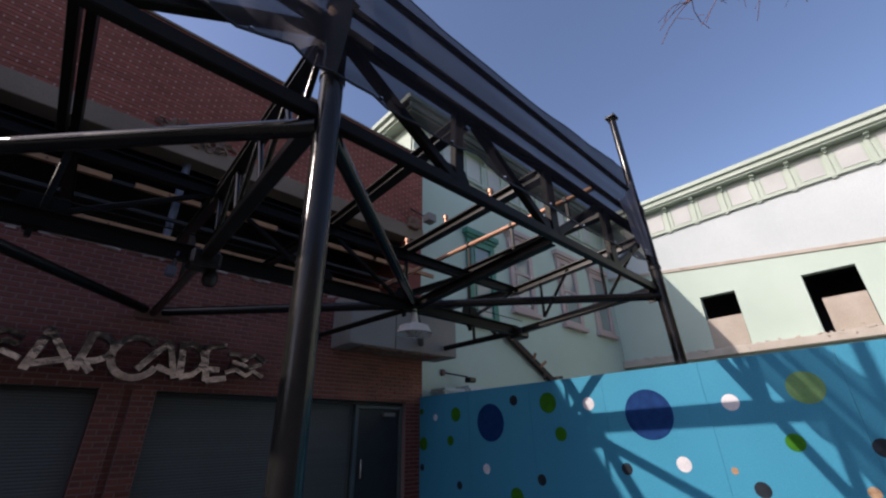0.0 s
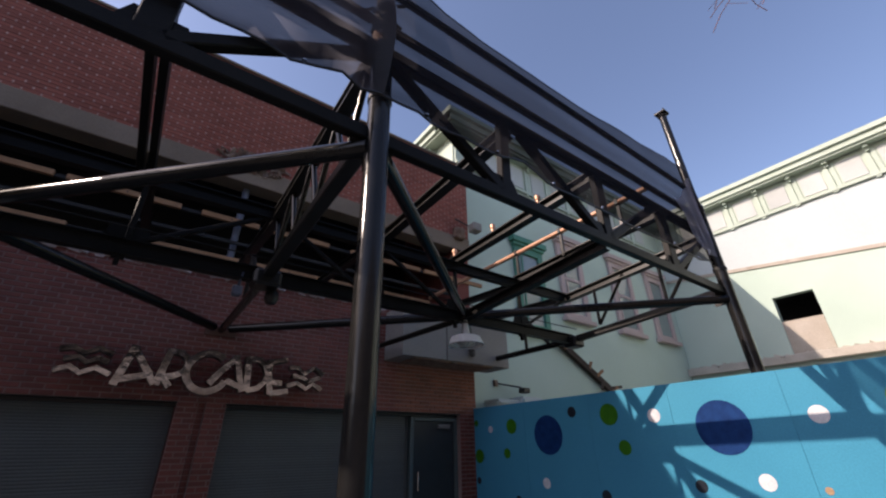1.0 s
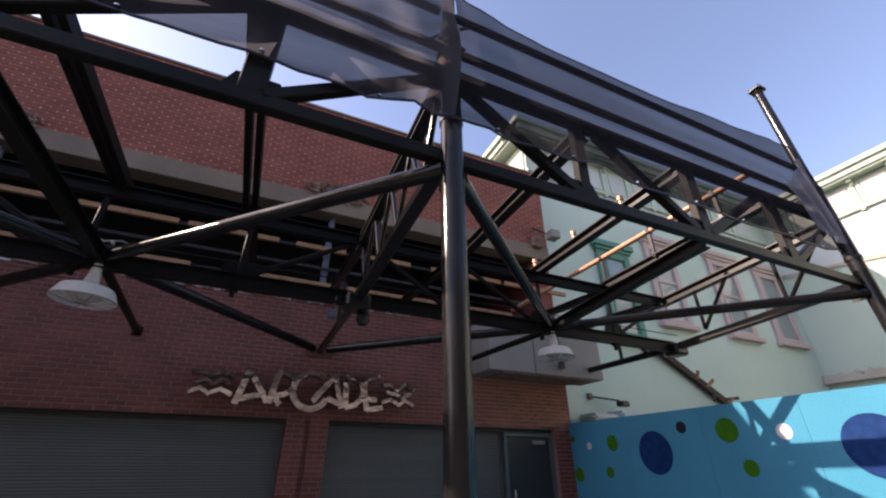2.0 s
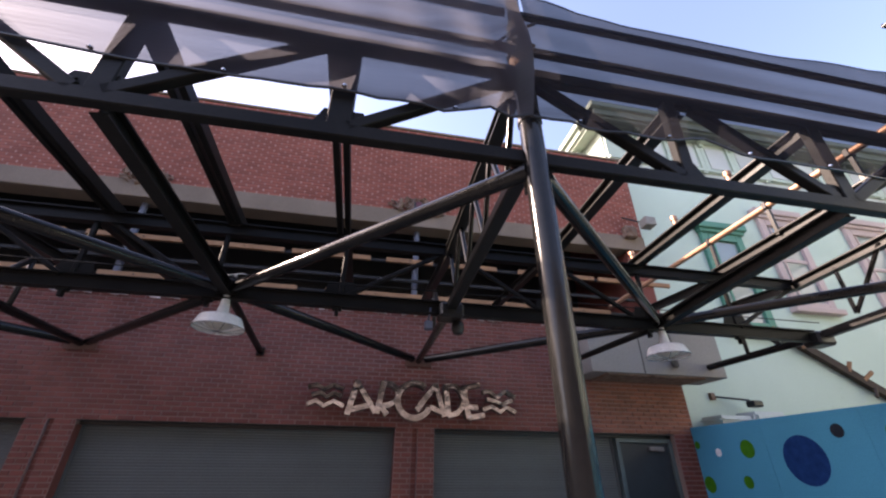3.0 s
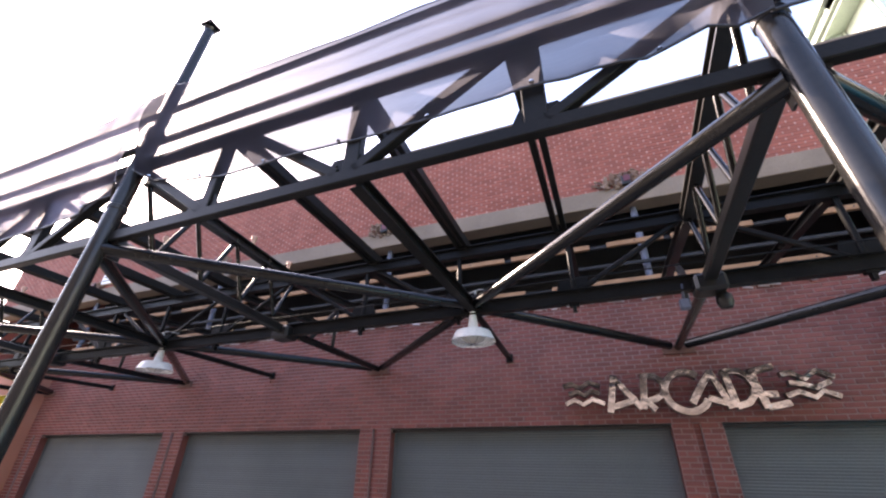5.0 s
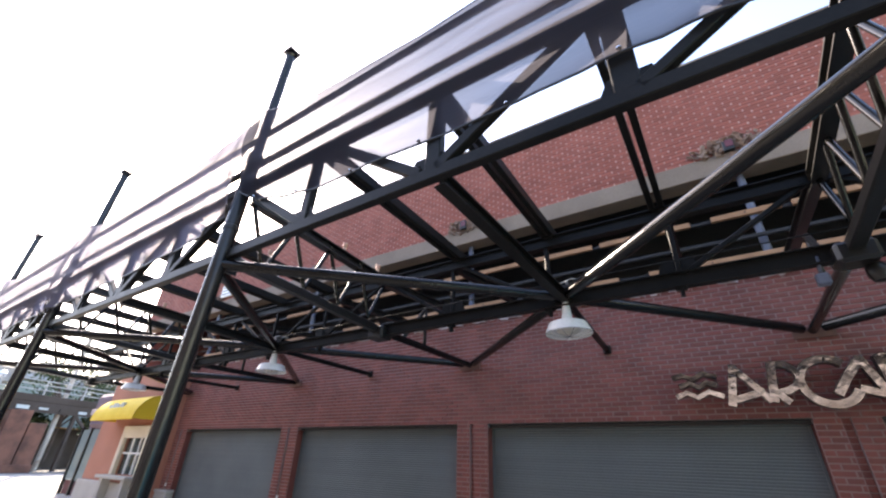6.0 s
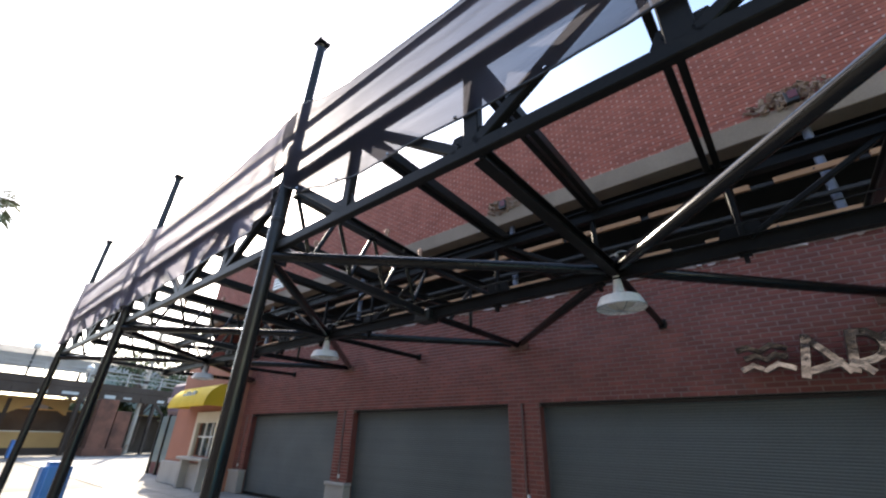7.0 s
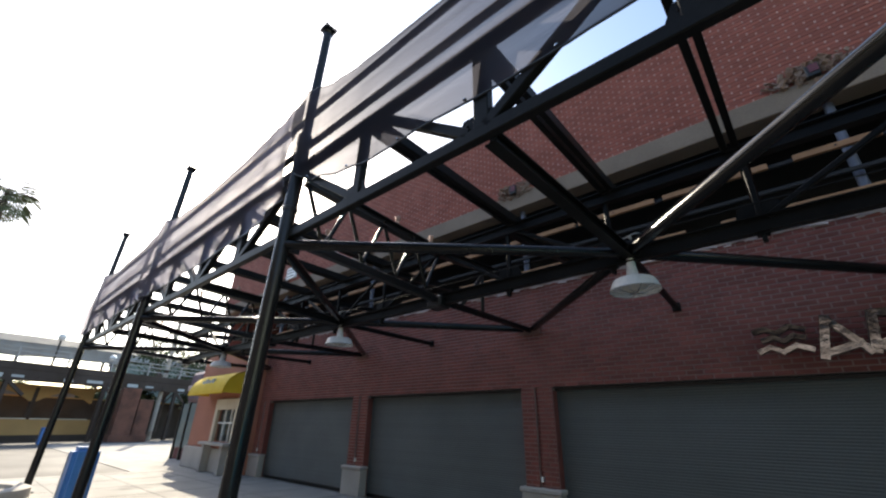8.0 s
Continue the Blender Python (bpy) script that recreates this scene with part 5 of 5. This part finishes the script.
part("kick_board", boxes(((0.3, -30, 0), (0.36, 6.2, 0.45))), DECK, kiosk)
part("lintel_wall", boxes(((0, -30, 3.7), (0.3, 6.2, 3.88))), OCHRE, kiosk)
part("back_wall", boxes(((-3.0, -30, 0), (-2.9, 6.2, 3.88))), BOXSHEET, kiosk)
for i in range(9):
    y = -30 + 4.0 * i
    part("mullion", boxes(((0.02, y - 0.12, 1.5), (0.28, y + 0.12, 3.7))), DECK, kiosk)
    part("sill", boxes(((-0.05, y + 0.12, 1.5), (0.4, y + 3.88, 1.58))), CREAM, kiosk)
    bm = bmesh.new()
    top = [(y + 0.12 + 3.76 * u / 10, 3.7) for u in range(11)]
    low = [(py, 3.7 - 0.25 - 0.75 * abs(u / 5 - 1) ** 1.6) for u, (py, _) in enumerate(top)]
    for x in (0.05, 0.25):
        vs = [[bm.verts.new((x, py, pz)) for py, pz in row] for row in (top, low)]
        for u in range(10):
            bm.faces.new((vs[0][u], vs[0][u + 1], vs[1][u + 1], vs[1][u]))
    part("arch_valance", bm, OCHRE, kiosk)
for y, w, h in ((1.65, 1.2, 3.88), (2.95, 1.0, 3.1)):
    pier = thing("brick_pier", "dark brown brick pier carrying the walkway", "pier", "brick piers", at=(-43, y, 0))
    part("shaft", boxes(((0, 0, 0), (w, w, h)), bevel=0.03), BROWN, pier)
    part("foot", boxes(((-0.1, -0.1, 0), (w + 0.1, w + 0.1, 0.5)), bevel=0.03), BROWN, pier)
hedge = thing("low_back_wall", "dark low wall beyond the walkway columns", "wall", at=(-50, 4, 0))
hedge.rotation_euler = (0, 0, SLANT)
part("wall", boxes(((0, -14, 0), (0.3, 26, 3.1)), bevel=0.03), DECK, hedge)
part("coping", boxes(((-0.05, -14, 3.1), (0.35, 26, 3.2)), bevel=0.02), OCHRE, hedge)
mast = thing("timber_mast", "weathered brown mast standing by the walkway", "mast", at=(-45.5, 5.2, 0))
part("pole", sweep(circle(0.17, 10), (0, 0, 0), (0, 0, 10.5)), PLYWOOD, mast)
part("band", sweep(circle(0.19, 10), (0, 0, 5.5), (0, 0, 5.8)), DECK, mast)
box_ = thing("newspaper_box", "small blue box standing by the walkway", "box", at=(-40.0, -2.3, 0))
part("body", boxes(((-0.24, -0.24, 0), (0.24, 0.24, 0.95)), bevel=0.04), BIN_BLUE, box_)
part("lid", boxes(((-0.26, -0.26, 0.95), (0.26, 0.26, 1.03)), bevel=0.03), BIN_BLUE, box_)
far_roof = thing("far_awning", "long pale green sheet roof beyond the walkway", "roof", at=(-56, -6, 0))
far_roof.rotation_euler = (0, 0, SLANT)
bm = bmesh.new()
n_ = 30
rows_ = []
for i in range(n_ + 1):
    y = -30 + 90 * i / n_
    rows_.append([bm.verts.new((x, y, z + 0.35 * math.sin(y * 0.11))) for x, z in ((-4, 9.3), (-1.5, 9.0), (0, 8.2), (0.2, 6.9))])
for p, q in zip(rows_, rows_[1:]):
    for j in range(3):
        bm.faces.new((p[j], q[j], q[j + 1], p[j + 1]))
bmesh.ops.solidify(bm, geom=bm.faces[:], thickness=0.08)
part("roof_sheet", bm, SHEET, far_roof)
for i in range(12):
    part("column", sweep(circle(0.13, 8), (-0.5, -28 + 7.5 * i, 0), (-0.5, -28 + 7.5 * i, 7.9)), DECK, far_roof)
hall = thing("far_hall", "grey-green rendered hall with a shallow roof beyond the walkway", "building", at=(-59, 0, 0))
part("wall", boxes(((-8, 5.0, 0), (0, 32, 7.6)), bevel=0.05), HALL, hall)
part("roof", boxes(((-8.4, 4.5, 7.6), (0.5, 32.5, 8.0)), bevel=0.08), SHEET, hall, "pale sheet roof edge")
for i in range(6):
    w = part("window", boxes(((0.0, 6.4 + 3.8 * i, 4.9), (0.08, 8.6 + 3.8 * i, 6.9)), bevel=0.02), FRIEZE, hall)
    part("pane", boxes(((0.08, 6.6 + 3.8 * i, 5.1), (0.1, 8.4 + 3.8 * i, 6.7))), PANE, w)
for y, h in ((2.2, 1.9), (6.2, 0.9)):
    sl = thing("street_lamp", "slim street lamp with a round globe on the walkway", "street lamp", "street lamps", at=(-42.5 - 0.34 * y, -5 + 0.94 * y, 5.1))
    part("pole", sweep(circle(0.07, 8), (0, 0, 0), (0, 0, h)), STEEL, sl)
    part("globe", lathe([(0.001, 0), (0.2, 0.08), (0.28, 0.28), (0.2, 0.48), (0.001, 0.56)], 12, at=(0, 0, h)), ENAMEL, sl, smooth=True)


# ---- trees ----
def leafy_tree(x, y, h, seed):
    t = thing("tree", "dull green plaza tree beyond the walkway", "tree", "far trees", at=(x, y, 0))
    r = random.Random(seed)
    bm = bmesh.new()
    tips = []
    sweep(circle(0.22, 8), (0, 0, 0), (0.1, 0, h * 0.45), bm=bm)
    for i in range(7):
        a = i * 0.9 + r.random()
        tip = (math.cos(a) * h * 0.24, math.sin(a) * h * 0.24, h * r.uniform(0.6, 0.85))
        sweep(circle(0.08, 6), (0.1, 0, h * r.uniform(0.3, 0.45)), tip, bm=bm)
        tips.append(tip)
    part("trunk", bm, BARK, t)
    vs, fs = [], []
    for tip in tips * 2 + [(0, 0, h * 0.85)] * 2:
        for i in range(190):
            d = Vector((r.gauss(0, 1), r.gauss(0, 1), r.gauss(0, 0.8))) * h * 0.075
            c = Vector(tip) + d
            s = r.uniform(0.08, 0.2)
            u, v = Vector((r.gauss(0, 1), r.gauss(0, 1), r.gauss(0, 1))).normalized() * s, Vector((r.gauss(0, 1), r.gauss(0, 1), r.gauss(0, 1))).normalized() * s
            o = len(vs)
            vs += [c - u, c + v * 0.6, c + u, c - v * 0.6]
            fs.append((o, o + 1, o + 2, o + 3))
    me = bpy.data.meshes.new("crown")
    me.from_pydata(vs, [], fs)
    me.materials.append(LEAF)
    tagged(part("crown", me, None, t), kind="stuff")


for i, (x, y, h) in enumerate(((-66, -12, 7.5), (-70, -4, 6.8), (-68, 4, 6.5), (-74, 14, 7), (-49, 4, 5), (-51, 7, 10), (-49, 10, 5.5), (-52, 13, 11), (-50, 17, 7), (-68, -22, 8.5))):
    leafy_tree(x, y, h, 40 + i)

palm = thing("palm_tree", "tall fan palm standing far beyond the canopy", "palm", at=(-39.5, -8.85, 0))
bm = bmesh.new()
for i in range(16):
    z0, z1 = i * 1.0, (i + 1) * 1.0
    sweep(circle(0.26 - 0.006 * i, 10), (0.03 * math.sin(i * 0.6), 0, z0), (0.03 * math.sin(i * 0.6 + 0.6), 0, z1 + 0.02), bm=bm)
part("trunk", bm, BARK, palm)
r = random.Random(77)
for i in range(44):
    a, el = i * 2.4 + r.uniform(-0.2, 0.2), r.uniform(-0.75, 1.15)
    ln = r.uniform(1.9, 2.6)
    bm = bmesh.new()
    out = Vector((math.cos(a), math.sin(a), 0))
    side = Vector((-math.sin(a), math.cos(a), 0))
    rib = []
    for s in range(7):
        u = s / 6
        rib.append(out * (ln * u * math.cos(el)) + Vector((0, 0, 15.7 + ln * u * math.sin(el) - 0.5 * u * u * ln)))
    hub = rib[3]
    for k in range(13):
        w = (k - 6) / 6 * 1.25
        d = (rib[6] - rib[3]).normalized() * math.cos(w) + side * math.sin(w)
        tip = hub + d * ln * 0.55 - Vector((0, 0, 0.22 * abs(w) + 0.15))
        mid = hub.lerp(tip, 0.55) + Vector((0, 0, 0.06))
        q = d.cross(Vector((0, 0, 1))).normalized() * 0.045
        vs = [bm.verts.new(p) for p in (hub, mid - q, tip, mid + q)]
        bm.faces.new(vs)
    sweep(circle(0.02, 4), rib[0], hub, bm=bm)
    part("frond", bm, PALMLEAF, palm)

# bare tree whose twigs hang in at the top
tree = thing("bare_tree", "leafless tree with thin reddish hanging twigs", "tree", at=(4.0, -11.0, 0))
part("trunk", tube([(0, 0, 0), (0.05, 0.05, 2.2), (0.0, 0.2, 4.2), (0.2, 0.6, 5.6)], 0.17, 10), BARK, tree)
rr = random.Random(12)
ENDS = [(1.1, 4.3, 7.45), (3.2, 3.4, 9.0), (2.1, 3.6, 8.9), (2.9, 2.6, 8.6), (0.3, 3.0, 9.6), (-0.8, 1.6, 9.4), (1.6, -1.2, 9.2)]
for e in ENDS:
    e = Vector(e)
    s = Vector((0.2, 0.6, 5.5))
    pts = [s.lerp(e, u) + Vector((0.12 * math.sin(9 * u + e.x), 0.1 * math.sin(7 * u), 0.5 * math.sin(math.pi * u))) for u in (0, 0.2, 0.4, 0.6, 0.8, 1)]
    bough = part("limb", tube(pts, 0.016, 6), TWIG, tree)
    for i in range(14):
        p = pts[5].lerp(pts[3], rr.random() * 0.8)
        d = Vector((rr.gauss(0, 0.5), rr.gauss(0, 0.5), rr.uniform(-0.9, 0.2))).normalized() * rr.uniform(0.35, 0.8)
        bend = Vector((rr.gauss(0, 0.08), rr.gauss(0, 0.08), 0.06))
        part("twig", tube([p, p + d * 0.35 + bend, p + d * 0.7 + bend, p + d], 0.006, 5), TWIG, bough)
        q = p + d * 0.5 + bend
        e2 = Vector((rr.gauss(0, 0.2), rr.gauss(0, 0.2), -0.15))
        part("twig", tube([q, q + e2 * 0.5, q + e2], 0.004, 4), TWIG, bough)
# added block behind the camera, never in view: cuts skylight, feeds reflections
back = thing("opposite_block", "added unseen block that cuts skylight and feeds the sign's reflections", "building", at=(0, -22, 0))
part("wall", boxes(((-40, -6, 0), (24, 0, 11)), bevel=0.1), GREYWALL, back)
part("parapet", boxes(((-40.2, -6.2, 11), (24.2, 0.2, 11.4)), bevel=0.05), BEIGE, back)
